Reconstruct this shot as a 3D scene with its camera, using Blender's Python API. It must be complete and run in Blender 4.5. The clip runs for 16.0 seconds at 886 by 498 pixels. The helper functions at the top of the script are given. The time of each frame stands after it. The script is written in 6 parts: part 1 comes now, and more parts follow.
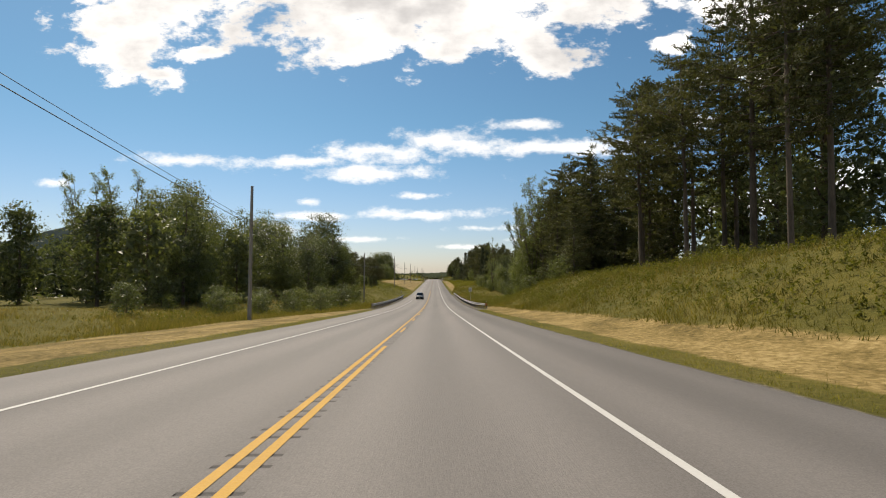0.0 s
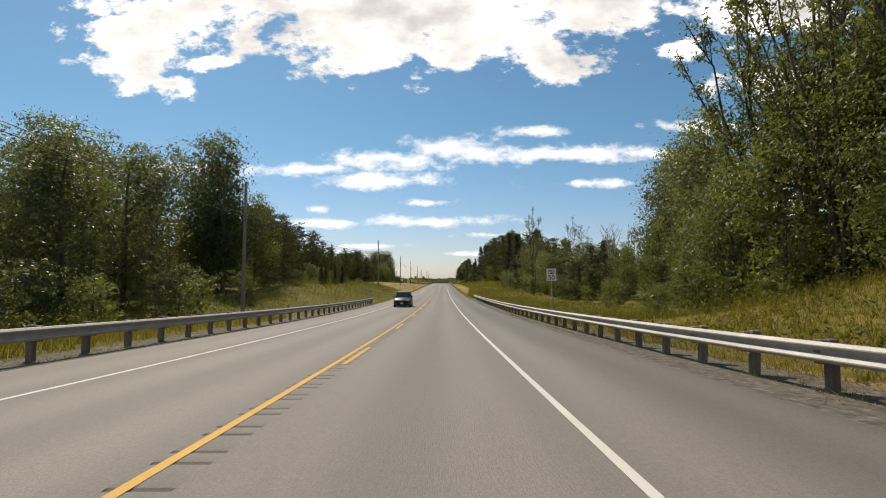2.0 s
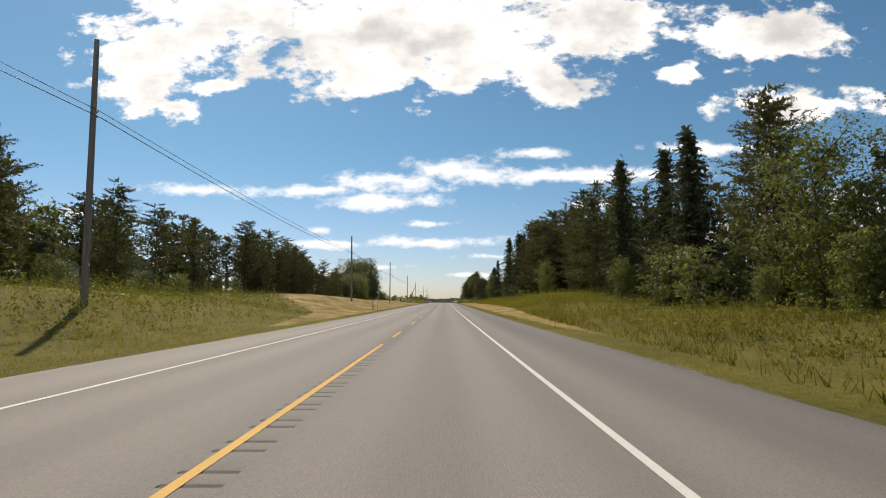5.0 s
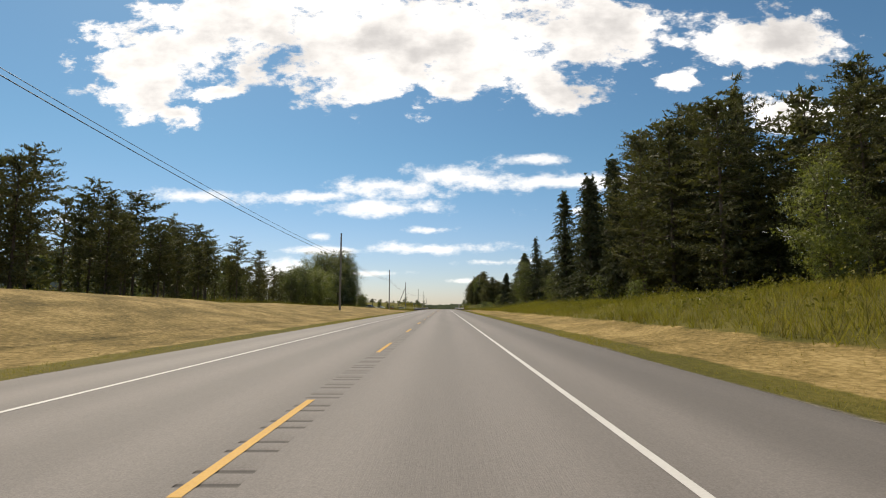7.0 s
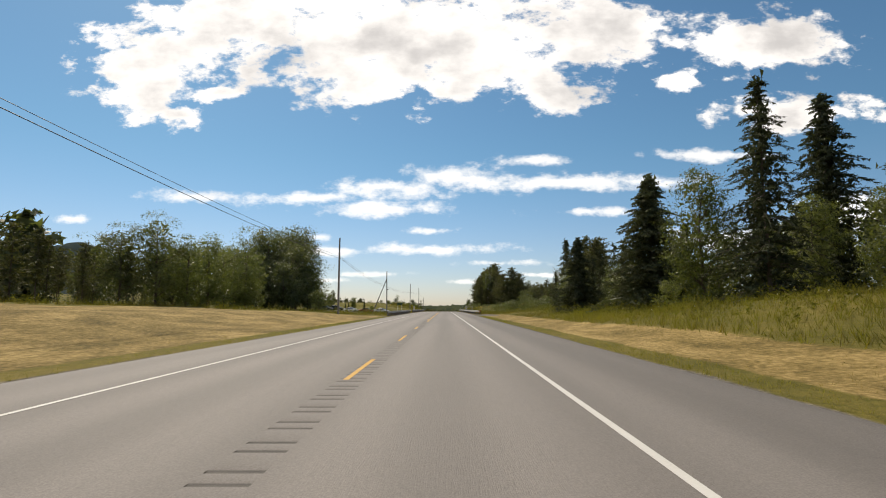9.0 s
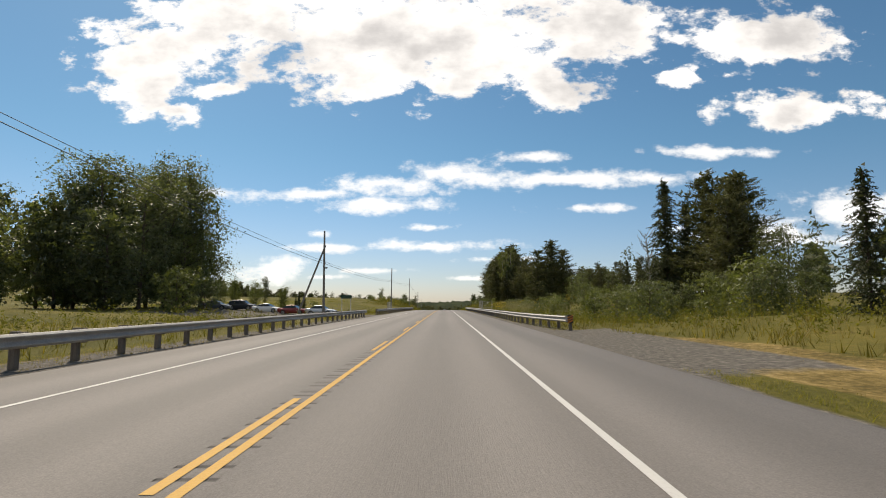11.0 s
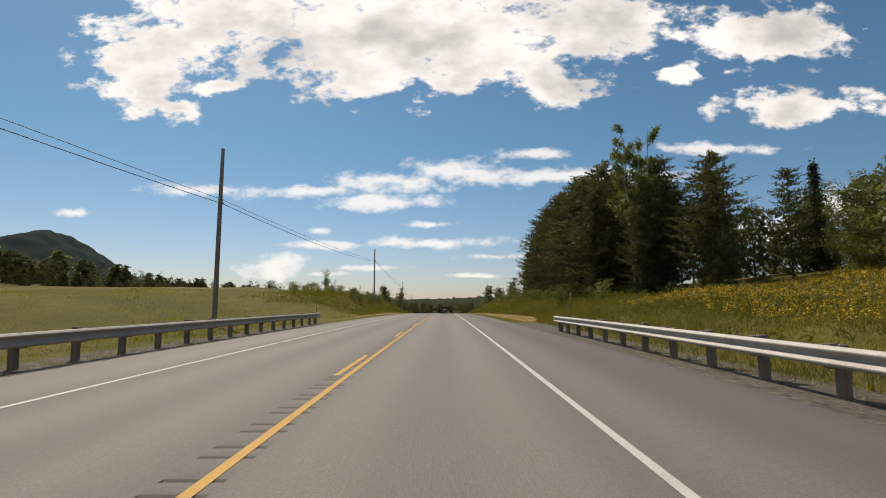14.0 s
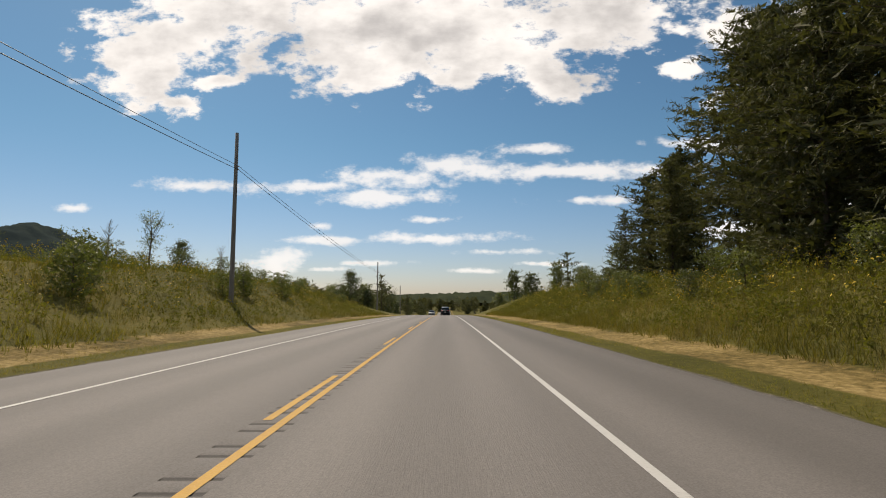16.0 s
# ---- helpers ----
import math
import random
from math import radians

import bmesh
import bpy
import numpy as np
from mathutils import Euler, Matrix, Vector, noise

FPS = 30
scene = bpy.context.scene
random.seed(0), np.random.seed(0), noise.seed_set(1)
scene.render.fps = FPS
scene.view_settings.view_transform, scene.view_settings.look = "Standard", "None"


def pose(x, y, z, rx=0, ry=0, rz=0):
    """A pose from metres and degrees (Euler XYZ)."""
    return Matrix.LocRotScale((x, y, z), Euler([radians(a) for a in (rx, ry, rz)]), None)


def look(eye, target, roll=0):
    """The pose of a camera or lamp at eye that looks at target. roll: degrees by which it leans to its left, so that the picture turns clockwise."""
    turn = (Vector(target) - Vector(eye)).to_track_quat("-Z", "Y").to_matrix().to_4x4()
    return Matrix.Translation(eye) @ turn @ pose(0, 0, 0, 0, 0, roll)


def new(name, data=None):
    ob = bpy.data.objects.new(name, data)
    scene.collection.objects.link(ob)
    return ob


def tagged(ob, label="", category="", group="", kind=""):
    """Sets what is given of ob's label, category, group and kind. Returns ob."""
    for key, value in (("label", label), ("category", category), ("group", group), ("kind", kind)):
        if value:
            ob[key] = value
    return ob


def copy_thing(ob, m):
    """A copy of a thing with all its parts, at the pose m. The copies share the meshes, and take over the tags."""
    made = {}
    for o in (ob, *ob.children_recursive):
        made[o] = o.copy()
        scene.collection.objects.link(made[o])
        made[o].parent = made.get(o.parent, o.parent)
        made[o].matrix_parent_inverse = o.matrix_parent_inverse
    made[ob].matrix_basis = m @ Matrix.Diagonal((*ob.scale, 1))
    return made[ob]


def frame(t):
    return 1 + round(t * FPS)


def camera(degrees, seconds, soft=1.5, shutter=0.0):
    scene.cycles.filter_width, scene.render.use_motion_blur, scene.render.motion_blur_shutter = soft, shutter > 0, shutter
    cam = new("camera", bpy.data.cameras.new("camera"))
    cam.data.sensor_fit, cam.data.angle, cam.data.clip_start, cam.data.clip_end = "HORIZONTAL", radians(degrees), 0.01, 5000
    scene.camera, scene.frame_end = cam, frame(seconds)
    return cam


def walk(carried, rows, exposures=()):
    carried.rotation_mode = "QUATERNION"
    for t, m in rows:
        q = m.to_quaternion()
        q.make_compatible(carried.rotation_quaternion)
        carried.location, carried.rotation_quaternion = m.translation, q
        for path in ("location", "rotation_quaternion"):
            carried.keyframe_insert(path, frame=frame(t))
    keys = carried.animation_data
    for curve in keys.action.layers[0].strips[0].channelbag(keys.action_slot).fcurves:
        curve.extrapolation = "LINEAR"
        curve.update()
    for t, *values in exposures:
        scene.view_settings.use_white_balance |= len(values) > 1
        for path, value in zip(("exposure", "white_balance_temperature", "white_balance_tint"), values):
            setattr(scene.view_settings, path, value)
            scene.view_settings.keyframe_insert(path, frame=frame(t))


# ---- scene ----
cam = camera(80.0, 16.0, soft=1.05)
LENS_H = 1.36
SPEED = 37.5

# the road's grade along y, summed up to its height
GRADE_Y = [-400, 0, 57, 95, 133, 200, 266, 340, 475, 520, 600, 700, 800, 900, 1000, 1150, 3000]
GRADE = [-.056, -.0586, -.0512, -.0353, -.0186, -.0056, 0, -.0019, -.0045, -.0055, -.017, -.034, -.050, -.052, -.028, 0, 0]
_YS = np.arange(-400, 3001, 1.0)
_ZS = np.concatenate([[0], np.cumsum(np.interp(_YS[:-1] + .5, GRADE_Y, GRADE))])
_ZS -= np.interp(0, _YS, _ZS)


def zroad(y):
    return float(np.interp(y, _YS, _ZS))


# seconds, yaw, pitch, sideways in the lane
DRIVE = [(0, -0.88, 2.36, -0.19),
         (0.5, -0.75, 2.27, 0.07),
         (1, -0.45, 2.38, 0.25),
         (1.5, -0.15, 2.67, 0.34),
         (2, 0.00, 3.11, 0.40),
         (2.5, 0.10, 3.50, 0.41),
         (3, 0.10, 3.91, 0.30),
         (3.5, 0.18, 4.47, 0.22),
         (4, 0.15, 4.71, 0.19),
         (6.5, 0.20, 6.24, 0.04),
         (7, 0.13, 6.06, 0.01),
         (8, 0.10, 5.96, -0.20),
         (9, 0.20, 6.15, -0.05),
         (11.5, 0.20, 5.73, 0.24),
         (12, 0.28, 5.73, 0.24),
         (12.5, 0.20, 5.55, 0.14),
         (13.3, 0.25, 5.50, 0.12),
         (14, 0.20, 5.45, 0.14),
         (14.5, 0.30, 5.45, 0.14),
         (15, 0.20, 5.27, 0.06),
         (16, 0.30, 4.94, 0.19)]
walk(cam, [(t, pose(x + .02, SPEED * t, zroad(SPEED * t) + LENS_H, 90 + p, 0, yaw)) for t, yaw, p, x in DRIVE],
     exposures=[(0, -.02, 6980, 12.5), (11.5, -.04, 6980, 12.5), (12.0, -.09, 7000, 13), (12.5, -.20, 7050, 13.5), (13.2, -.28, 7080, 14), (16, -.28, 7080, 14)])

# ---- world, sun ----
SUN_EL, SUN_AZ = radians(48), radians(-29)          # azimuth from the road's heading, to the left
sun_dir = Vector((math.sin(SUN_AZ) * math.cos(SUN_EL), math.cos(SUN_AZ) * math.cos(SUN_EL), math.sin(SUN_EL)))
sun = new("sun", bpy.data.lights.new("sun", "SUN"))
sun.data.energy, sun.data.angle, sun.data.color = 4.95, radians(0.6), (1.0, 0.93, 0.79)
sun.matrix_world = look(sun_dir * 100, (0, 0, 0))

# clouds: across (x/y), up (z/y), half width, half height as seen along the road
CLOUDS_HIGH = [(-.06, .53, .46, .13), (-.58, .47, .16, .11), (.20, .42, .11, .05), (-.17, .44, .15, .06), (.30, .55, .17, .10),
               (-.42, .56, .22, .11), (.64, .52, .19, .07), (.47, .44, .055, .022), (.69, .375, .17, .042), (-.45, .41, .06, .025),
               (.0, .46, .30, .06), (-.52, .37, .05, .02), (.12, .70, .6, .10)]
CLOUDS_LOW = [(-.27, .208, .13, .017), (-.10, .228, .17, .026), (.03, .243, .15, .032), (.22, .235, .20, .016), (-.12, .185, .15, .018),
              (.40, .24, .11, .018), (-.03, .107, .18, .014), (-.23, .103, .11, .009), (-.48, .21, .10, .016), (-.235, .13, .022, .010),
              (-.03, .143, .05, .008), (.27, .18, .10, .010), (-.33, .065, .065, .034), (.17, .28, .08, .012),
              (.80, .17, .20, .050), (.62, .125, .2, .03), (.10, .08, .07, .008), (-.14, .06, .08, .007), (.55, .29, .13, .013), (-.22, .048, .06, .007), (.05, .046, .05, .006), (.19, .058, .08, .006), (-.72, .165, .04, .012)]


def world_nodes():
    w = bpy.data.worlds.new("sky")
    scene.world = w
    w.use_nodes = True
    nt = w.node_tree
    nt.nodes.clear()
    N, L = nt.nodes.new, nt.links.new

    def math_node(op, a, b=None, clamp=False):
        n = N("ShaderNodeMath")
        n.operation, n.use_clamp = op, clamp
        for k, v in ((0, a), (1, b)):
            if v is None:
                continue
            if isinstance(v, (int, float)):
                n.inputs[k].default_value = v
            else:
                L(v, n.inputs[k])
        return n.outputs[0]

    tex = N("ShaderNodeTexCoord")
    sep = N("ShaderNodeSeparateXYZ")
    L(tex.outputs["Generated"], sep.inputs[0])
    ahead = math_node("MAXIMUM", sep.outputs[1], 0.02)
    up = math_node("DIVIDE", sep.outputs[2], ahead)
    across = math_node("DIVIDE", sep.outputs[0], ahead)
    flat = N("ShaderNodeCombineXYZ")
    L(across, flat.inputs[0])
    L(up, flat.inputs[1])

    # ragged edges: the place is shifted by noise before the cloud shapes are read
    def noise_node(scale, detail, rough, stretch):
        m = N("ShaderNodeMapping")
        m.inputs["Scale"].default_value = (1, stretch, 1)
        L(flat.outputs[0], m.inputs[0])
        n = N("ShaderNodeTexNoise")
        n.inputs["Scale"].default_value, n.inputs["Detail"].default_value, n.inputs["Roughness"].default_value = scale, detail, rough
        L(m.outputs[0], n.inputs["Vector"])
        return n

    warp = noise_node(9, 5, .6, 1.4)
    fluff = noise_node(11, 9, .64, 1.7)
    soft = noise_node(5, 4, .5, 1.5)
    shift = N("ShaderNodeVectorMath")
    shift.operation = "MULTIPLY_ADD"
    L(warp.outputs["Color"], shift.inputs[0])
    shift.inputs[1].default_value = (.10, .05, 0)
    shift.inputs[2].default_value = (-.05, -.025, 0)
    moved = N("ShaderNodeVectorMath")
    moved.operation = "ADD"
    L(flat.outputs[0], moved.inputs[0])
    L(shift.outputs[0], moved.inputs[1])

    def shapes(rows, source, power):
        best = None
        for cx, cy, hx, hy in rows:
            m = N("ShaderNodeVectorMath")
            m.operation = "MULTIPLY_ADD"
            L(source, m.inputs[0])
            m.inputs[1].default_value = (1 / hx, 1 / hy, 0)
            m.inputs[2].default_value = (-cx / hx, -cy / hy, 0)
            d = N("ShaderNodeVectorMath")
            d.operation = "LENGTH"
            L(m.outputs[0], d.inputs[0])
            v = math_node("SUBTRACT", 1.0, d.outputs["Value"])
            best = v if best is None else math_node("MAXIMUM", best, v)
        return math_node("MULTIPLY", math_node("MAXIMUM", best, -1.0), power)

    edge = math_node("SUBTRACT", fluff.outputs["Fac"], 0.5)
    high = math_node("ADD", shapes(CLOUDS_HIGH, moved.outputs[0], 1.0), math_node("MULTIPLY", edge, 2.9))
    low_place = N("ShaderNodeVectorMath")
    low_place.operation = "MULTIPLY_ADD"
    L(shift.outputs[0], low_place.inputs[0])
    low_place.inputs[1].default_value = (.35, .25, 0)
    L(flat.outputs[0], low_place.inputs[2])
    low = math_node("ADD", shapes(CLOUDS_LOW, low_place.outputs[0], .8), math_node("MULTIPLY", edge, 3.2))

    def ramp(v, lo, hi):
        r = N("ShaderNodeMapRange")
        r.interpolation_type = "SMOOTHSTEP"
        r.inputs["From Min"].default_value, r.inputs["From Max"].default_value = lo, hi
        L(v, r.inputs["Value"])
        return r.outputs[0]

    low_mask = math_node("MULTIPLY", ramp(low, -.05, .70), .76)
    mask = math_node("MAXIMUM", ramp(high, .0, .42), low_mask)
    # behind the driver the same broken cloud goes on
    back = N("ShaderNodeTexNoise")
    back.inputs["Scale"].default_value, back.inputs["Detail"].default_value = 3.0, 7
    L(tex.outputs["Generated"], back.inputs["Vector"])
    behind = ramp(sep.outputs[1], .12, -.05)
    mask = math_node("MAXIMUM", mask, math_node("MULTIPLY", behind, math_node("MULTIPLY", ramp(back.outputs["Fac"], .5, .62), .9)))
    mask = math_node("MULTIPLY", mask, ramp(sep.outputs[2], -.01, .03), True)

    sky = N("ShaderNodeTexSky")
    sky.sky_type, sky.sun_disc = "NISHITA", False
    sky.sun_elevation, sky.sun_rotation = SUN_EL, SUN_AZ
    sky.air_density, sky.dust_density, sky.ozone_density = 1.0, 0.35, 2.0
    tint = N("ShaderNodeMix")
    tint.data_type, tint.blend_type = "RGBA", "MULTIPLY"
    tint.inputs["Factor"].default_value = 1.0
    L(sky.outputs[0], tint.inputs["A"])
    # clear deep blue above, milky near the horizon
    clear = N("ShaderNodeMix")
    clear.data_type = "RGBA"
    L(ramp(sep.outputs[2], .0, .30), clear.inputs["Factor"])
    clear.inputs["A"].default_value = (.86, .95, 1.19, 1)
    clear.inputs["B"].default_value = (.65, 1.0, 1.10, 1)
    L(clear.outputs["Result"], tint.inputs["B"])
    sky_light = N("ShaderNodeBackground")
    L(tint.outputs["Result"], sky_light.inputs["Color"])
    sky_light.inputs["Strength"].default_value = 0.085
    thick = ramp(math_node("ADD", soft.outputs["Fac"], math_node("MULTIPLY", high, .16)), .40, .86)
    shade = N("ShaderNodeMix")
    shade.data_type = "RGBA"
    L(thick, shade.inputs["Factor"])
    shade.inputs["A"].default_value = (.985, .99, .98, 1)
    shade.inputs["B"].default_value = (.50, .503, .510, 1)
    cloud_light = N("ShaderNodeBackground")
    L(shade.outputs["Result"], cloud_light.inputs["Color"])
    cloud_light.inputs["Strength"].default_value = 1.30
    mix = N("ShaderNodeMixShader")
    L(mask, mix.inputs[0])
    L(sky_light.outputs[0], mix.inputs[1])
    L(cloud_light.outputs[0], mix.inputs[2])
    out = N("ShaderNodeOutputWorld")
    L(mix.outputs[0], out.inputs[0])


world_nodes()


# ---- materials ----
def material(name, stops, scale=3.0, fine=40.0, rough=.8, bump=.2, metal=0.0, through_light=0.0, island=0.0, thing=0.0, stretch=(1, 1, 1), fine_mix=.35, spec=.3, bump_dist=.02):
    """A surface with a coarse and a fine grain between two or more colours. stops: (place, colour)."""
    m = bpy.data.materials.new(name)
    m.use_nodes = True
    nt = m.node_tree
    N, L = nt.nodes.new, nt.links.new
    b = nt.nodes["Principled BSDF"]
    geo = N("ShaderNodeNewGeometry")
    if thing:
        tex = N("ShaderNodeTexCoord")
        where = tex.outputs["Object"]
    else:
        where = geo.outputs["Position"]
    mp = N("ShaderNodeMapping")
    mp.inputs["Scale"].default_value = stretch
    L(where, mp.inputs[0])
    a, c = N("ShaderNodeTexNoise"), N("ShaderNodeTexNoise")
    for n, sc, det in ((a, scale, 5), (c, fine, 4)):
        n.inputs["Scale"].default_value, n.inputs["Detail"].default_value, n.inputs["Roughness"].default_value = sc, det, .62
        L(mp.outputs[0], n.inputs["Vector"])
    mix = N("ShaderNodeMix")
    mix.inputs["Factor"].default_value = fine_mix
    L(a.outputs["Fac"], mix.inputs["A"])
    L(c.outputs["Fac"], mix.inputs["B"])
    value = mix.outputs["Result"]
    for amount, source in ((island, geo.outputs["Random Per Island"]), (thing, None)):
        if amount:
            if source is None:
                info = N("ShaderNodeObjectInfo")
                source = info.outputs["Random"]
            j = N("ShaderNodeMath")
            j.operation = "MULTIPLY_ADD"
            L(source, j.inputs[0])
            j.inputs[1].default_value = amount
            k = N("ShaderNodeMath")
            k.operation = "SUBTRACT"
            L(value, k.inputs[0])
            k.inputs[1].default_value = amount / 2
            L(k.outputs[0], j.inputs[2])
            value = j.outputs[0]
    r = N("ShaderNodeValToRGB")
    r.color_ramp.elements[0].position, r.color_ramp.elements[0].color = stops[0][0], (*stops[0][1], 1)
    r.color_ramp.elements[1].position, r.color_ramp.elements[1].color = stops[-1][0], (*stops[-1][1], 1)
    for p, col in stops[1:-1]:
        e = r.color_ramp.elements.new(p)
        e.color = (*col, 1)
    L(value, r.inputs[0])
    L(r.outputs[0], b.inputs["Base Color"])
    b.inputs["Roughness"].default_value, b.inputs["Metallic"].default_value, b.inputs["Specular IOR Level"].default_value = rough, metal, spec
    if bump:
        bp = N("ShaderNodeBump")
        bp.inputs["Strength"].default_value, bp.inputs["Distance"].default_value = bump, bump_dist
        L(c.outputs["Fac"], bp.inputs["Height"])
        L(bp.outputs[0], b.inputs["Normal"])
    if through_light:
        tr = N("ShaderNodeBsdfTranslucent")
        lift = N("ShaderNodeMix")
        lift.data_type, lift.blend_type = "RGBA", "MULTIPLY"
        lift.inputs["Factor"].default_value = 1
        L(r.outputs[0], lift.inputs["A"])
        lift.inputs["B"].default_value = (1.25, 1.35, .55, 1)
        L(lift.outputs["Result"], tr.inputs[0])
        ms = N("ShaderNodeMixShader")
        ms.inputs[0].default_value = through_light
        L(b.outputs[0], ms.inputs[1])
        L(tr.outputs[0], ms.inputs[2])
        L(ms.outputs[0], nt.nodes["Material Output"].inputs[0])
    return m


def plain(name, colour, rough=.5, metal=0.0, coat=0.0, spec=.5):
    m = bpy.data.materials.new(name)
    m.use_nodes = True
    b = m.node_tree.nodes["Principled BSDF"]
    b.inputs["Base Color"].default_value = (*colour, 1)
    b.inputs["Roughness"].default_value, b.inputs["Metallic"].default_value = rough, metal
    b.inputs["Coat Weight"].default_value, b.inputs["Specular IOR Level"].default_value = coat, spec
    return m


M_LEAF = material("leaves_broad", [(.25, (.066, .075, .036)), (.5, (.115, .125, .059)), (.75, (.186, .192, .090))], .35, 3, .5, 0, through_light=.40, island=.35, thing=.30, spec=.30)
M_LEAF_LIGHT = material("leaves_light", [(.25, (.086, .096, .033)), (.5, (.138, .149, .053)), (.75, (.206, .213, .083))], .35, 3, .5, 0, through_light=.42, island=.35, thing=.30, spec=.28)
M_WEED = material("leaves_weed", [(.25, (.085, .085, .018)), (.5, (.145, .138, .028)), (.75, (.23, .20, .052))], .35, 3, .65, 0, through_light=.36, island=.35, spec=.12)
M_PINE = material("needles_pine", [(.25, (.056, .058, .028)), (.5, (.099, .098, .044)), (.8, (.16, .150, .066))], .35, 3, .65, 0, through_light=.22, island=.4, thing=.30, spec=.12)
M_SPRUCE = material("needles_spruce", [(.25, (.044, .050, .030)), (.5, (.074, .081, .043)), (.8, (.122, .124, .062))], .35, 3, .65, 0, through_light=.18, island=.4, thing=.25, spec=.12)
M_BARK = material("bark", [(.3, (.045, .034, .025)), (.7, (.15, .115, .085))], 4, 24, .9, .6, stretch=(1, 1, .25), thing=.15)
M_BARK_PALE = material("bark_pale", [(.3, (.20, .18, .15)), (.7, (.50, .47, .42))], 4, 24, .85, .3, stretch=(1, 1, .6), thing=.15)
M_POLE = material("pole_wood", [(.3, (.125, .112, .100)), (.7, (.29, .268, .240))], 2, 30, .9, .4, stretch=(6, 6, .3), thing=.1)
M_POST = material("post_wood", [(.3, (.095, .078, .062)), (.7, (.24, .205, .168))], 5, 40, .9, .4, stretch=(2, 2, .4), thing=.15)
M_STEEL = material("galvanised_steel", [(.3, (.27, .256, .235)), (.7, (.46, .44, .41))], 1.6, 22, .62, .12, metal=.22, thing=.1, fine_mix=.5)
M_ALU = plain("aluminium", (.75, .76, .77), .35, .9)
M_WIRE = plain("cable", (.02, .02, .022), .6)
M_GRASS_TALL = material("grass_tall", [(.22, (.074, .070, .014)), (.48, (.138, .116, .024)), (.66, (.22, .166, .042)), (.85, (.34, .24, .085))], .12, .9, .7, 0, through_light=.42, island=.35)
M_GRASS_FIELD = material("grass_field", [(.22, (.125, .118, .022)), (.5, (.185, .165, .034)), (.8, (.26, .215, .055))], .10, .6, .75, 0, through_light=.5, island=.2)
M_GRASS_DRY = material("grass_dry", [(.22, (.10, .090, .026)), (.5, (.23, .165, .060)), (.8, (.40, .29, .12))], .15, 1.1, .8, 0, through_light=.4, island=.4)
M_GRASS_EDGE = material("grass_edge", [(.25, (.13, .125, .030)), (.5, (.21, .185, .045)), (.8, (.33, .25, .08))], .2, 1.1, .75, 0, through_light=.5, island=.3)
M_STRAW = material("straw", [(.25, (.11, .088, .05)), (.5, (.25, .20, .115)), (.8, (.44, .37, .23))], .8, 4, .85, 0, through_light=.25, island=.45)
M_REED = material("reed", [(.25, (.17, .145, .085)), (.5, (.27, .235, .15)), (.8, (.40, .36, .25))], .3, 3, .8, 0, through_light=.3, island=.4)
M_YELLOW_FLOWER = plain("flower_yellow", (.62, .42, .02), .7)
M_WHITE_FLOWER = plain("flower_white", (.75, .74, .66), .7)
M_PAINT_Y = material("paint_yellow", [(.25, (.34, .205, .024)), (.45, (.475, .25, .012)), (.8, (.57, .32, .02))], 1.2, 30, .6, .25, fine_mix=.5)
M_PAINT_W = material("paint_white", [(.28, (.34, .32, .29)), (.42, (.52, .50, .46)), (.8, (.62, .60, .56))], 1.0, 30, .6, .25, fine_mix=.5)


def asphalt_material():
    m = material("asphalt", [(.30, (.136, .122, .111)), (.5, (.169, .151, .136)), (.72, (.201, .180, .162))], .3, 75, .8, .8, stretch=(1, .05, 1), fine_mix=.26, spec=.35, bump_dist=.005)
    nt = m.node_tree
    N, L = nt.nodes.new, nt.links.new
    b = nt.nodes["Principled BSDF"]
    base = b.inputs["Base Color"].links[0].from_socket
    # polished wheel tracks along the lanes, lighter than the crown of each lane
    geo = N("ShaderNodeNewGeometry")
    sep = N("ShaderNodeSeparateXYZ")
    L(geo.outputs["Position"], sep.inputs[0])
    track = N("ShaderNodeMath")
    track.operation = "PINGPONG"
    off = N("ShaderNodeMath")
    off.operation = "ADD"
    L(sep.outputs[0], off.inputs[0])
    off.inputs[1].default_value = 100 * 1.85 - .92 + .02
    L(off.outputs[0], track.inputs[0])
    track.inputs[1].default_value = .925
    r = N("ShaderNodeMapRange")
    r.interpolation_type = "SMOOTHSTEP"
    r.inputs["From Min"].default_value, r.inputs["From Max"].default_value = .1, .8
    r.inputs["To Min"].default_value, r.inputs["To Max"].default_value = 1.10, .92
    L(track.outputs[0], r.inputs["Value"])
    grey = N("ShaderNodeVectorMath")
    grey.operation = "SCALE"
    L(base, grey.inputs[0])
    L(r.outputs[0], grey.inputs["Scale"])
    # loose pale and dark stones
    v = N("ShaderNodeTexVoronoi")
    v.inputs["Scale"].default_value = 85
    L(geo.outputs["Position"], v.inputs["Vector"])
    stone = N("ShaderNodeSeparateColor")
    L(v.outputs["Color"], stone.inputs[0])
    r2 = N("ShaderNodeMapRange")
    r2.inputs["From Min"].default_value, r2.inputs["From Max"].default_value = 0, 1
    r2.inputs["To Min"].default_value, r2.inputs["To Max"].default_value = .84, 1.16
    L(stone.outputs[0], r2.inputs["Value"])
    g2 = N("ShaderNodeVectorMath")
    g2.operation = "SCALE"
    L(grey.outputs[0], g2.inputs[0])
    L(r2.outputs[0], g2.inputs["Scale"])
    L(g2.outputs[0], b.inputs["Base Color"])
    return m


M_ASPHALT = asphalt_material()
# asphalt inside the milled cuts, their shade put into a darker colour
M_GROOVE_SHADE = material("asphalt_groove_shade", [(.3, (.088, .080, .073)), (.7, (.138, .125, .114))], 1, 60, .95, .6)


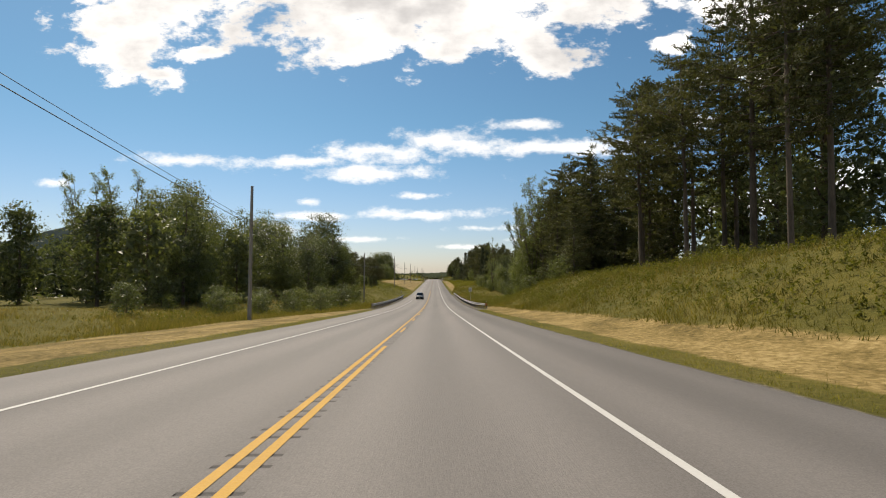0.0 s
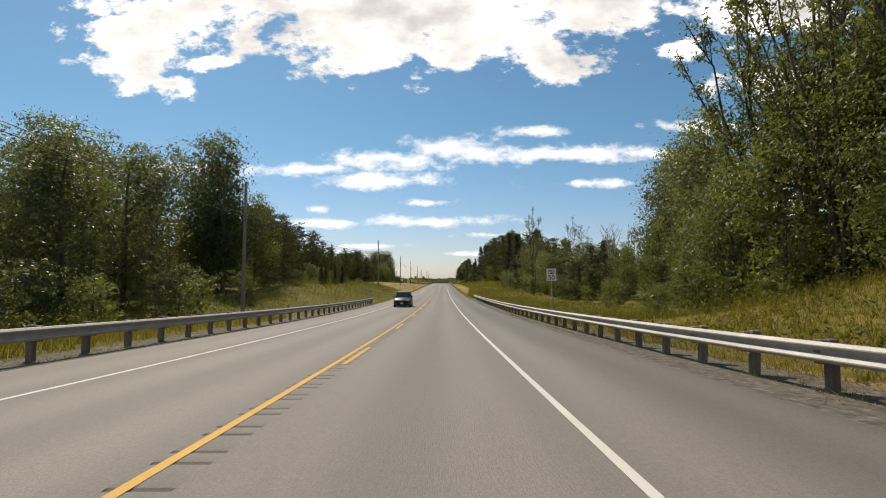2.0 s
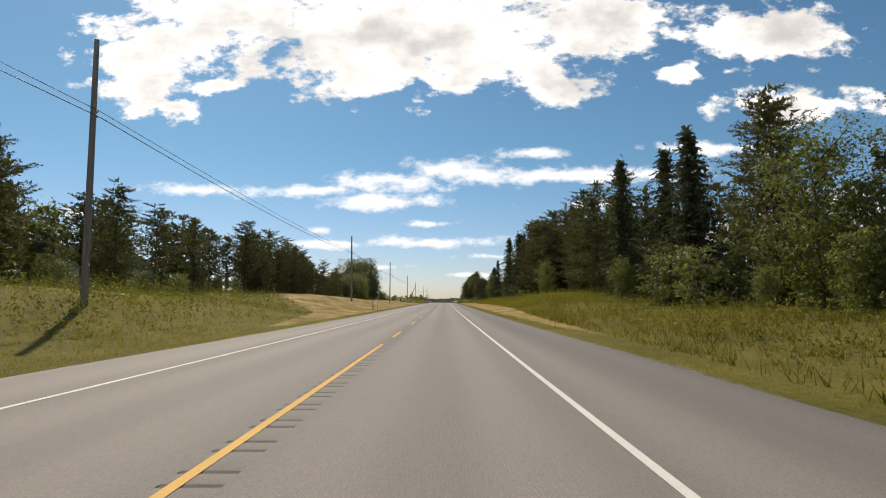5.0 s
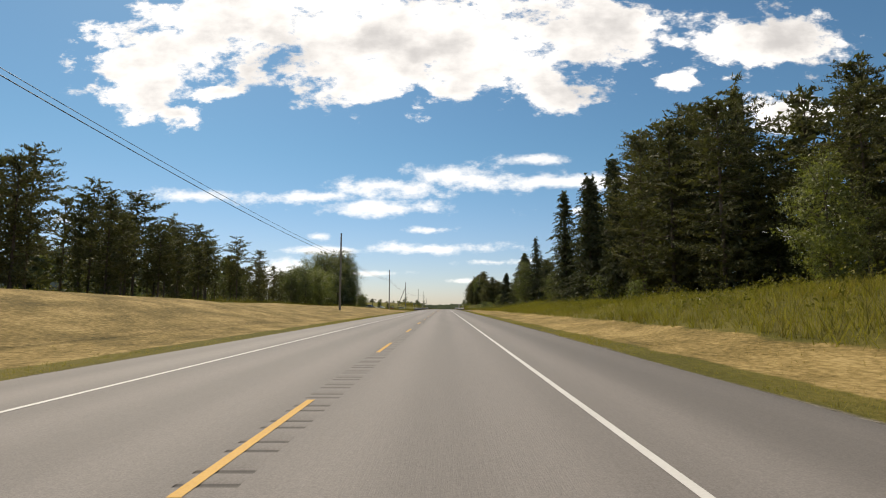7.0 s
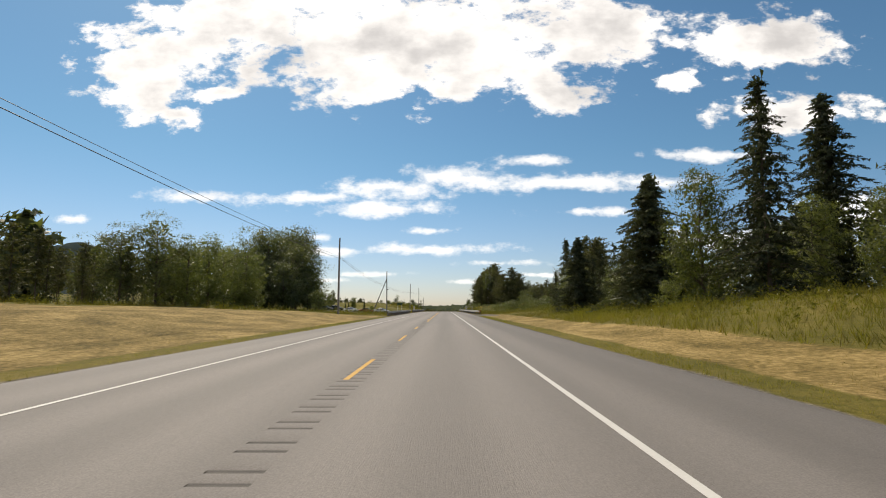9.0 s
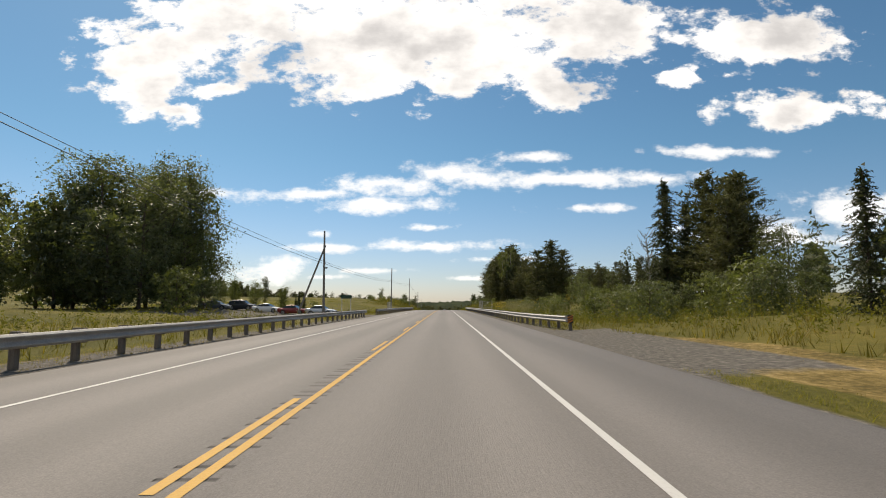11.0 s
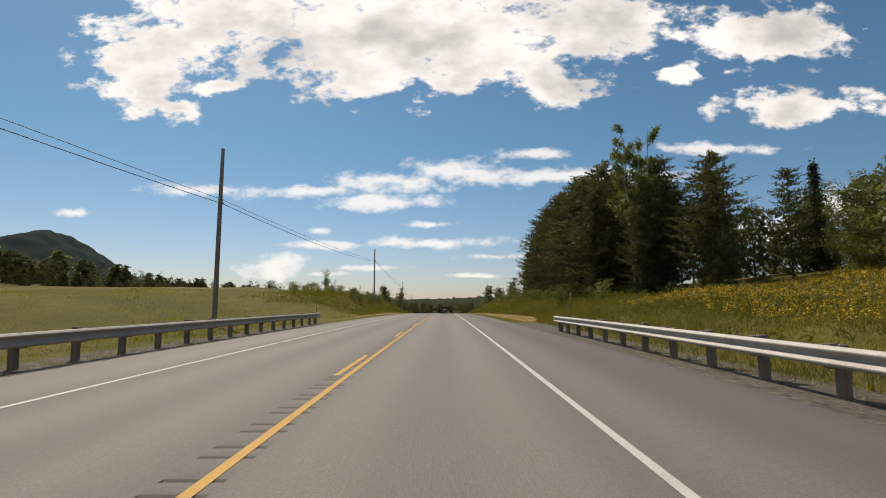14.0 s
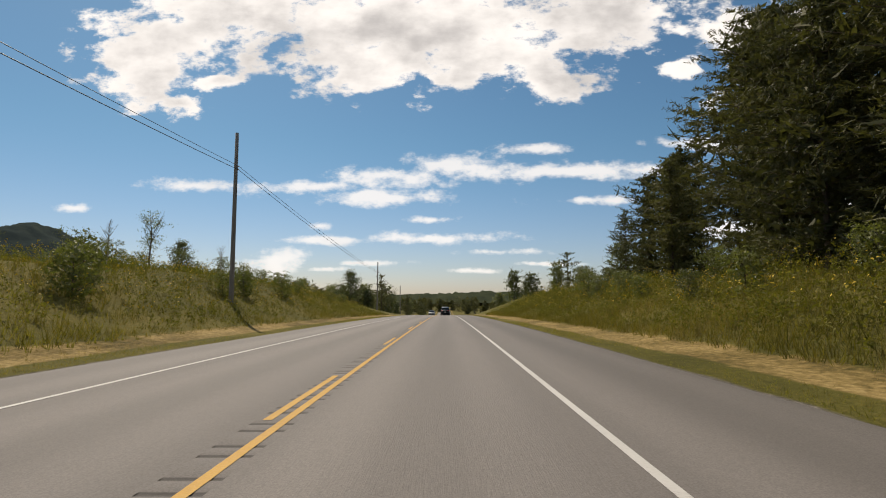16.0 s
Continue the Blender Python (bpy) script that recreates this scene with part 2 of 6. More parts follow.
def ground_material():
    """Soil under grass: gravel by the asphalt, mown straw on the verges, green beyond."""
    m = bpy.data.materials.new("ground_cover")
    m.use_nodes = True
    nt = m.node_tree
    N, L = nt.nodes.new, nt.links.new
    b = nt.nodes["Principled BSDF"]
    b.inputs["Roughness"].default_value, b.inputs["Specular IOR Level"].default_value = .95, .1
    geo = N("ShaderNodeNewGeometry")

    def noise_at(scale, detail, stretch=(1, 1, 1)):
        mp = N("ShaderNodeMapping")
        mp.inputs["Scale"].default_value = stretch
        L(geo.outputs["Position"], mp.inputs[0])
        n = N("ShaderNodeTexNoise")
        n.inputs["Scale"].default_value, n.inputs["Detail"].default_value, n.inputs["Roughness"].default_value = scale, detail, .65
        L(mp.outputs[0], n.inputs["Vector"])
        return n.outputs["Fac"]

    def ramp(v, stops):
        r = N("ShaderNodeValToRGB")
        r.color_ramp.elements[0].position, r.color_ramp.elements[0].color = stops[0][0], (*stops[0][1], 1)
        r.color_ramp.elements[1].position, r.color_ramp.elements[1].color = stops[-1][0], (*stops[-1][1], 1)
        for p, col in stops[1:-1]:
            r.color_ramp.elements.new(p).color = (*col, 1)
        L(v, r.inputs[0])
        return r.outputs[0]

    big, mid, small = noise_at(.06, 4), noise_at(.5, 5, (1, .5, 1)), noise_at(7, 6, (1, .6, 1))
    blend = N("ShaderNodeMix")
    blend.inputs["Factor"].default_value = .5
    L(mid, blend.inputs["A"])
    L(small, blend.inputs["B"])
    blend2 = N("ShaderNodeMix")
    blend2.inputs["Factor"].default_value = .4
    L(blend.outputs["Result"], blend2.inputs["A"])
    L(big, blend2.inputs["B"])
    straw = ramp(blend.outputs["Result"], [(.34, (.070, .058, .018)), (.45, (.165, .118, .040)), (.54, (.29, .205, .078)), (.64, (.44, .32, .14))])
    green = ramp(blend2.outputs["Result"], [(.3, (.048, .047, .011)), (.46, (.095, .086, .018)), (.58, (.155, .126, .030)), (.72, (.23, .17, .052))])
    gravel = ramp(small, [(.3, (.070, .063, .054)), (.55, (.145, .130, .110)), (.75, (.27, .24, .205))])
    c1 = N("ShaderNodeMix")
    c1.data_type = "RGBA"
    c2 = N("ShaderNodeMix")
    c2.data_type = "RGBA"
    cover = N("ShaderNodeAttribute")
    cover.attribute_name = "cover"
    sep = N("ShaderNodeSeparateColor")
    L(cover.outputs["Color"], sep.inputs[0])
    for factor, mixer, a, c in ((sep.outputs[0], c1, green, straw), (sep.outputs[1], c2, c1.outputs["Result"], gravel)):
        j = N("ShaderNodeMath")
        j.operation = "MULTIPLY_ADD"
        L(mid, j.inputs[0])
        j.inputs[1].default_value = 1.2
        k = N("ShaderNodeMath")
        k.operation = "ADD"
        L(factor, k.inputs[0])
        k.inputs[1].default_value = -.6
        L(k.outputs[0], j.inputs[2])
        r = N("ShaderNodeMapRange")
        r.interpolation_type = "SMOOTHSTEP"
        r.inputs["From Min"].default_value, r.inputs["From Max"].default_value = .35, .65
        L(j.outputs[0], r.inputs["Value"])
        L(r.outputs[0], mixer.inputs["Factor"])
        L(a, mixer.inputs["A"])
        L(c, mixer.inputs["B"])
    L(c2.outputs["Result"], b.inputs["Base Color"])
    bp = N("ShaderNodeBump")
    bp.inputs["Strength"].default_value, bp.inputs["Distance"].default_value = .9, .10
    L(small, bp.inputs["Height"])
    L(bp.outputs[0], b.inputs["Normal"])
    return m


M_GROUND = ground_material()
M_HILL = material("hill_forest", [(.3, (.032, .042, .042)), (.55, (.048, .061, .056)), (.75, (.072, .085, .066))], .012, .11, 1.0, 0, spec=0)


M_RIDGE = material("ridge_forest", [(.3, (.030, .038, .026)), (.55, (.052, .060, .036)), (.75, (.085, .090, .050))], .03, .25, 1.0, 0, spec=0)


# ---- mesh helpers ----
def mesh_from(name, verts, faces, mats=(), index=None, smooth=False):
    """A mesh from arrays; faces: one array of n x k corners, or a list of corner lists."""
    me = bpy.data.meshes.new(name)
    verts = np.asarray(verts, dtype=np.float32)
    if isinstance(faces, np.ndarray):
        n, k = faces.shape
        me.vertices.add(len(verts))
        me.vertices.foreach_set("co", verts.ravel())
        me.loops.add(n * k)
        me.loops.foreach_set("vertex_index", faces.astype(np.int32).ravel())
        me.polygons.add(n)
        me.polygons.foreach_set("loop_start", np.arange(0, n * k, k, dtype=np.int32))
    else:
        me.from_pydata(verts.tolist(), [], faces)
    for m in mats:
        me.materials.append(m)
    if index is not None:
        me.polygons.foreach_set("material_index", np.asarray(index, dtype=np.int32))
    me.update(calc_edges=True)
    if smooth:
        me.polygons.foreach_set("use_smooth", np.ones(len(me.polygons), dtype=bool))
    return me


def part(name, bm, mat, parent, label="", smooth=False):
    """One mesh object out of a bmesh or a mesh, under a thing or a part."""
    if isinstance(bm, bpy.types.Mesh):
        me = bm
    else:
        me = bpy.data.meshes.new(name)
        bm.to_mesh(me)
        bm.free()
    if mat is not None and not len(me.materials):
        me.materials.append(mat)
    if smooth:
        me.polygons.foreach_set("use_smooth", np.ones(len(me.polygons), dtype=bool))
    ob = new(name, me)
    ob.parent = parent
    if label:
        ob["label"] = label
    return ob


def thing(name, label, category, m=Matrix(), group="", kind=""):
    ob = new(name)
    ob.empty_display_size = .3
    ob.matrix_basis = m
    return tagged(ob, label, category, group, kind)


def box(bm, cx, cy, cz, sx, sy, sz, bevel=0.0, turn=None):
    m = Matrix.Translation((cx, cy, cz)) @ (turn or Matrix()) @ Matrix.Diagonal((sx, sy, sz, 1))
    got = bmesh.ops.create_cube(bm, size=1, matrix=m)
    if bevel:
        edges = list({e for v in got["verts"] for e in v.link_edges})
        bmesh.ops.bevel(bm, geom=edges, offset=bevel, segments=1, affect="EDGES")
    return bm


def tube_rings(path, radii, sides):
    """Rings round a path: verts and quads of a tapering limb."""
    path = np.asarray(path, float)
    t = np.gradient(path, axis=0)
    t /= np.linalg.norm(t, axis=1)[:, None] + 1e-9
    ref = np.where(np.abs(t[:, 2:3]) > .9, np.array([[1., 0, 0]]), np.array([[0, 0, 1.]]))
    u = np.cross(t, ref)
    u /= np.linalg.norm(u, axis=1)[:, None] + 1e-9
    v = np.cross(t, u)
    a = np.linspace(0, 2 * np.pi, sides, endpoint=False)
    ring = np.cos(a)[None, :, None] * u[:, None, :] + np.sin(a)[None, :, None] * v[:, None, :]
    vs = (path[:, None, :] + ring * np.asarray(radii)[:, None, None]).reshape(-1, 3)
    n = len(path)
    i, j = np.meshgrid(np.arange(n - 1), np.arange(sides), indexing="ij")
    k = (j + 1) % sides
    f = np.stack([i * sides + j, i * sides + k, (i + 1) * sides + k, (i + 1) * sides + j], -1).reshape(-1, 4)
    return vs, f


def joined(pieces):
    vs, fs, n = [], [], 0
    for v, f in pieces:
        vs.append(v)
        fs.append(f + n)
        n += len(v)
    return np.concatenate(vs), np.concatenate(fs)


def leaves(centres, long, wide, rng, droop=None, out=None, loose=.65, stray=.5):
    """Small pointed blades, one a centre. droop: the way that they point; out: the way that their faces look."""
    n = len(centres)
    u = rng.normal(size=(n, 3))
    if droop is not None:
        u = u * stray + droop
    if out is not None:
        face = out / (np.linalg.norm(out, axis=1)[:, None] + 1e-9) + rng.normal(0, loose, (n, 3))
        face /= np.linalg.norm(face, axis=1)[:, None]
        u = u - face * np.sum(u * face, axis=1)[:, None]
        u /= np.linalg.norm(u, axis=1)[:, None] + 1e-9
        v = np.cross(face, u)
    else:
        u /= np.linalg.norm(u, axis=1)[:, None]
        v = np.cross(u, rng.normal(size=(n, 3)))
        v /= np.linalg.norm(v, axis=1)[:, None] + 1e-9
    a = long * rng.uniform(.6, 1.3, (n, 1)) / 2
    b = wide * rng.uniform(.6, 1.3, (n, 1)) / 2
    skew = u * a * rng.uniform(-.5, .5, (n, 1))
    vs = np.stack([centres - u * a * .7 + v * b + skew, centres - u * a * .7 - v * b - skew, centres + u * a * 1.2], 1).reshape(-1, 3)
    return vs, np.arange(n * 3).reshape(n, 3)


# ---- the lie of the land ----
ROAD_L, ROAD_R = -7.95, 5.05
R20 = ([-60, 30, 52, 64, 77, 94, 105, 120, 170, 200, 235, 258, 290, 315, 345, 363, 378, 400, 440, 460, 530, 555, 590, 650, 720, 850, 1000], [4.3, 4.1, 4.0, 4.7, 4.5, 2.3, .3, -.6, -.6, .5, .9, 2.2, 2.3, 1.7, 1.6, 2.1, 1.3, .9, .9, -.5, -.1, 1.7, 2.4, 3.6, 4, 1, .5])
R40 = ([-60, 60, 94, 120, 200, 260, 300, 380, 440, 480, 500, 515, 530, 555, 590, 650, 800, 1000], [5.4, 5.5, 3.5, -.9, .8, 2.2, 2.3, 1.8, 1.2, .3, 1.4, 3.0, 4.0, 4.6, 4.6, 4.6, 2, 1])
L20 = ([-60, 60, 80, 112, 135, 155, 165, 200, 240, 262, 295, 330, 400, 430, 470, 560, 590, 615, 650, 690, 760, 1000], [-.4, -.6, -.8, -.7, .9, 2.5, 2.8, 2.6, 1.5, 2.4, 2.1, 1.3, 1.2, .3, -.3, -.3, 1.0, 3.4, 4.3, 3.4, 1, .5])
L40 = ([0, 75, 145, 180, 240, 300, 400, 480, 540, 600, 640, 700, 800, 1000], [1.0, .5, 1, 3.2, 2.7, 2.5, 1.7, .6, 1.4, 3.2, 5.6, 4.5, 2, 1])


def smooth01(v):
    v = np.clip(v, 0, 1)
    return v * v * (3 - 2 * v)


def waves(x, y):
    return .5 * np.sin(x * .11 + 1.3) * np.sin(y * .083) + .3 * np.sin(x * .31 + y * .17) + .2 * np.sin(x * .07 - y * .43 + 2)


def land(x, y):
    """The ground's height at x, y (arrays)."""
    x, y = np.asarray(x, float), np.asarray(y, float)
    zr = np.interp(y, _YS, _ZS)
    side = np.where(x > 0, x - ROAD_R, ROAD_L - x)          # metres off the asphalt
    h20 = np.where(x > 0, np.interp(y, *R20), np.interp(y, *L20))
    h40 = np.where(x > 0, np.interp(y, *R40), np.interp(y, *L40))
    near = h20 * (smooth01((side - .8) / 13) * .75 + smooth01((side - 3) / 11) * .25)
    far = near + (h40 - h20) * smooth01((side - 13) / 20)
    z = zr - .03 + far
    z = z + waves(x, y) * .22 * smooth01((side - 2) / 12)
    wild = -5.0 + 2.0 * np.sin(x * .004 + 1) * np.sin(y * .0031) - 20 * smooth01((y - 650) / 450)
    z = z + (wild - z) * smooth01((side - 60) / 160)
    z = z + 13 * np.exp(-((x + 230) / 85) ** 2 - ((y - 740) / 110) ** 2)          # wooded foot of the mountain
    return np.where(side < -.02, zr - .45, z)


def ground_sheet():
    xs = np.concatenate([[-4500, -2800, -1500, -800, -450, -280, -190, -140, -105, -82, -66, -56], np.arange(-50, -14, 2.0), np.arange(-14, -8.2, .6), [-8.15, ROAD_L - .01, ROAD_L + .25, -4, 2, ROAD_R - .25, ROAD_R + .01, 5.3],
                         np.arange(5.7, 14, .6), np.arange(14, 50, 2.0), [50, 56, 66, 82, 105, 140, 190, 280, 450, 800, 1500, 2800, 4500]])
    ys = np.concatenate([[-900, -400, -150, -70], np.arange(-40, 760, 3.0), np.arange(760, 1100, 20), [1150, 1250, 1400, 1700, 2200, 3000, 4200, 6000]])
    gx, gy = np.meshgrid(xs, ys)
    gz = land(gx, gy)
    nx, ny = len(xs), len(ys)
    i, j = np.meshgrid(np.arange(ny - 1), np.arange(nx - 1), indexing="ij")
    f = np.stack([i * nx + j, i * nx + j + 1, (i + 1) * nx + j + 1, (i + 1) * nx + j], -1).reshape(-1, 4)
    me = mesh_from("ground", np.stack([gx, gy, gz], -1).reshape(-1, 3), f, (M_GROUND,), smooth=True)
    straw, stones = covers(gx.ravel(), gy.ravel())
    col = np.stack([straw, stones, np.zeros_like(straw), np.ones_like(straw)], -1).astype(np.float32)
    at = me.color_attributes.new("cover", "FLOAT_COLOR", "POINT")
    at.data.foreach_set("color", col.ravel())
    return tagged(new("ground", me), "grassy roadside land with mown straw verges", "ground", kind="structure")


MOWN_R = ([-60, 40, 75, 95, 180, 230, 260, 300, 430, 445, 560, 575, 620, 800], [4.4, 4.2, 3.4, 0.6, .4, 3.0, 4.6, 5.2, 5.0, 1.5, 1.0, 3.9, 3.1, 2.6])
MOWN_L = ([-60, 50, 80, 150, 215, 240, 262, 300, 400, 425, 560, 600, 800], [11, 8, .8, .6, 1.5, 5, 16, 26, 24, 2, 1.0, 3.2, 2.2])


def covers(x, y):
    """How far the ground is mown straw, and bare gravel."""
    side = np.where(x > 0, x - ROAD_R, ROAD_L - x)
    width = np.where(x > 0, np.interp(y, *MOWN_R), np.interp(y, *MOWN_L))
    straw = smooth01((width - side) / 1.5 + .5) * smooth01((side - 1.0) / .9)
    stones = smooth01((.55 - side) / .7)
    rail = np.where(x > 0, ((y > 70) & (y < 172)) | ((y > 434) & (y < 560)), ((y > 72) & (y < 148)) | ((y > 418) & (y < 566)))
    stones = np.where(rail, smooth01((2.7 - side) / 1.6), stones)
    lot = (x < -8) & (x > -38) & (y > 474.5) & (y < 509) & ((x < -13) | (y < 483))
    pull = (x > 0) & (x < 9.0) & (y > 424) & (y < 441)
    stones = np.where(lot | pull, .9, stones)
    end_pad = (x > 0) & (x < 7.4) & (y > 552) & (y < 566)
    stones = np.where(end_pad, .8, stones)
    return straw, stones


ground_sheet()


def ribbon(xs, y0, y1, lift, step=3.0, skirt=0.0):
    """A strip that follows the road; xs: its lengthwise lines."""
    ys = np.linspace(y0, y1, max(2, int((y1 - y0) / step) + 1))
    xs = np.asarray(xs, float)
    gx, gy = np.meshgrid(xs, ys)
    gz = np.interp(gy, _YS, _ZS) + lift
    if skirt:
        gz[:, 0] -= skirt
        gz[:, -1] -= skirt
    n = len(xs)
    i, j = np.meshgrid(np.arange(len(ys) - 1), np.arange(n - 1), indexing="ij")
    f = np.stack([i * n + j, i * n + j + 1, (i + 1) * n + j + 1, (i + 1) * n + j], -1).reshape(-1, 4)
    return np.stack([gx, gy, gz], -1).reshape(-1, 3), f


STRIP_L, STRIP_R = -2.02, -1.52          # the milled strip along the middle


def road():
    pieces = [ribbon([ROAD_L - .12, ROAD_L, -5.6, STRIP_L], -120, 1180, 0), ribbon([STRIP_R, 1.9, ROAD_R, ROAD_R + .12], -120, 1180, 0)]
    pieces[0][0][0::4, 2] -= .22
    pieces[1][0][3::4, 2] -= .22
    v, f = joined(pieces)
    ob = tagged(new("road", mesh_from("road", v, f, (M_ASPHALT,))), "worn grey asphalt two-lane highway", "road", kind="structure")
    # middle strip with its milled grooves
    ys, zs, cut = [-120.0], [0.0], []
    y, k = 0.0, 0
    while y < 700:
        for dy, dz in ((0, 0), (.02, -.007), (.065, -.007), (.085, 0)):
            ys.append(y + dy)
            zs.append(dz)
        y += .62 if (k := k + 1) % 2 else .33
    ys.append(1180.0)
    zs.append(0.0)
    # long flat runs are split so that they follow the grade
    ys2, zs2 = [ys[0]], [zs[0]]
    for a, b, z in zip(ys, ys[1:], zs[1:]):
        k = max(1, int((b - a) / 3))
        for q in range(1, k + 1):
            ys2.append(a + (b - a) * q / k)
            zs2.append(z if q == k else 0.0)
    ys2, zs2 = np.array(ys2), np.array(zs2)
    zr = np.interp(ys2, _YS, _ZS) + zs2
    n = len(ys2)
    v = np.concatenate([np.stack([np.full(n, STRIP_L), ys2, zr], -1), np.stack([np.full(n, STRIP_R), ys2, zr], -1)])
    i = np.arange(n - 1)
    f = np.stack([i, i + n, i + n + 1, i + 1], -1)
    # faces of the cuts get the darker asphalt that stands in for shade
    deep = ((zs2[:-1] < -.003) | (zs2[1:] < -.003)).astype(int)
    tagged(new("rumble_strip", mesh_from("rumble_strip", v, f, (M_ASPHALT, M_GROOVE_SHADE), deep)), "milled rumble strip along the road's centre line", "road", kind="structure")
    return ob


def line(name, x, w, spans, mat, label):
    pieces = [ribbon([x - w / 2, x + w / 2], a, b, .005) for a, b in spans]
    v, f = joined(pieces)
    return tagged(new(name, mesh_from(name, v, f, (mat,))), label, "road marking", kind="structure")


road()
line("edge_line", 1.9, .105, [(-120, 1180)], M_PAINT_W, "solid white edge line painted on asphalt")
line("edge_line", -5.62, .095, [(-120, 1180)], M_PAINT_W, "solid white edge line painted on asphalt")


def dashes(first, last, start, cycle):
    k0 = math.ceil((first - start) / cycle)
    return [(start + cycle * k, start + cycle * k + 3.9) for k in range(k0, int((last - start) / cycle))]


line("centre_line", -1.89, .11, [(-120, 205)] + dashes(208, 385, 312.8, 11.6) + dashes(388, 660, 463.9, 11.87) + [(700, 1180)], M_PAINT_Y, "yellow centre line, partly broken, on asphalt")
line("centre_line", -1.67, .11, [(-120, 16.2)] + dashes(20, 205, 23.2, 12.6) + [(388, 1180)], M_PAINT_Y, "yellow centre line beside the first one")


# ---- far land ----
def mountain():
    xs, ys = np.linspace(-3600, -900, 260), np.linspace(1900, 3600, 90)
    gx, gy = np.meshgrid(xs, ys)
    dx, dy = gx + 1560, gy - 2600
    h = 268 * np.exp(-np.abs(np.where(dx > 0, dx / 235, dx / 560)) ** 1.45) * np.exp(-(dy / 520) ** 2)
    h = h + 34 * np.exp(-((dx - 520) / 420) ** 2 - (dy / 520) ** 2) + 30 * np.exp(-((dx + 520) / 260) ** 2 - (dy / 400) ** 2)
    rough = np.array([noise.fractal(Vector((x * .012, y * .012, 1.7)), .7, 2.1, 5) for x, y in zip(gx.ravel(), gy.ravel())]).reshape(gx.shape)
    crowns = np.array([noise.noise(Vector((x * .05, y * .03, 7.1))) for x, y in zip(gx.ravel(), gy.ravel())]).reshape(gx.shape)
    z = -20 + h + rough * (4 + h * .035) + crowns * 5
    n = len(xs)
    i, j = np.meshgrid(np.arange(len(ys) - 1), np.arange(n - 1), indexing="ij")
    f = np.stack([i * n + j, i * n + j + 1, (i + 1) * n + j + 1, (i + 1) * n + j], -1).reshape(-1, 4)
    tagged(new("mountain_backdrop", mesh_from("mountain_backdrop", np.stack([gx, gy, z], -1).reshape(-1, 3), f, (M_HILL,))), "dark wooded mountain behind the fields", "mountain", kind="structure")


mountain()


def wooded_ridge():
    """A low wooded rise that closes the view down the road."""
    xs, ys = np.arange(-1500, 1500, 6.0), np.linspace(1420, 1760, 18)
    gx, gy = np.meshgrid(xs, ys)
    across = 1 - ((gy - 1560) / 190) ** 2
    top = 25 + 3 * np.sin(gx * .006 + .6) + 2 * np.sin(gx * .019)
    crowns = np.array([noise.noise(Vector((x * .05, y * .02, 3.3))) + .8 * noise.noise(Vector((x * .13, y * .05, 9.1))) for x, y in zip(gx.ravel(), gy.ravel())]).reshape(gx.shape)
    z = -32 + np.maximum(across, -.2) * (top + crowns * 6)
    n = len(xs)
    i, j = np.meshgrid(np.arange(len(ys) - 1), np.arange(n - 1), indexing="ij")
    f = np.stack([i * n + j, i * n + j + 1, (i + 1) * n + j + 1, (i + 1) * n + j], -1).reshape(-1, 4)
    tagged(new("ridge_backdrop", mesh_from("ridge_backdrop", np.stack([gx, gy, z], -1).reshape(-1, 3), f, (M_RIDGE,))), "low wooded ridge at the end of the view", "woods", kind="structure")


wooded_ridge()


# ---- trees ----
def limb_path(start, end, bend, rng, n=4):
    t = np.linspace(0, 1, n)[:, None]
    mid = np.array([0, 0, bend]) + rng.normal(0, .03, 3) * np.linalg.norm(end - start)
    return start + (end - start) * t + mid * np.sin(np.pi * t)


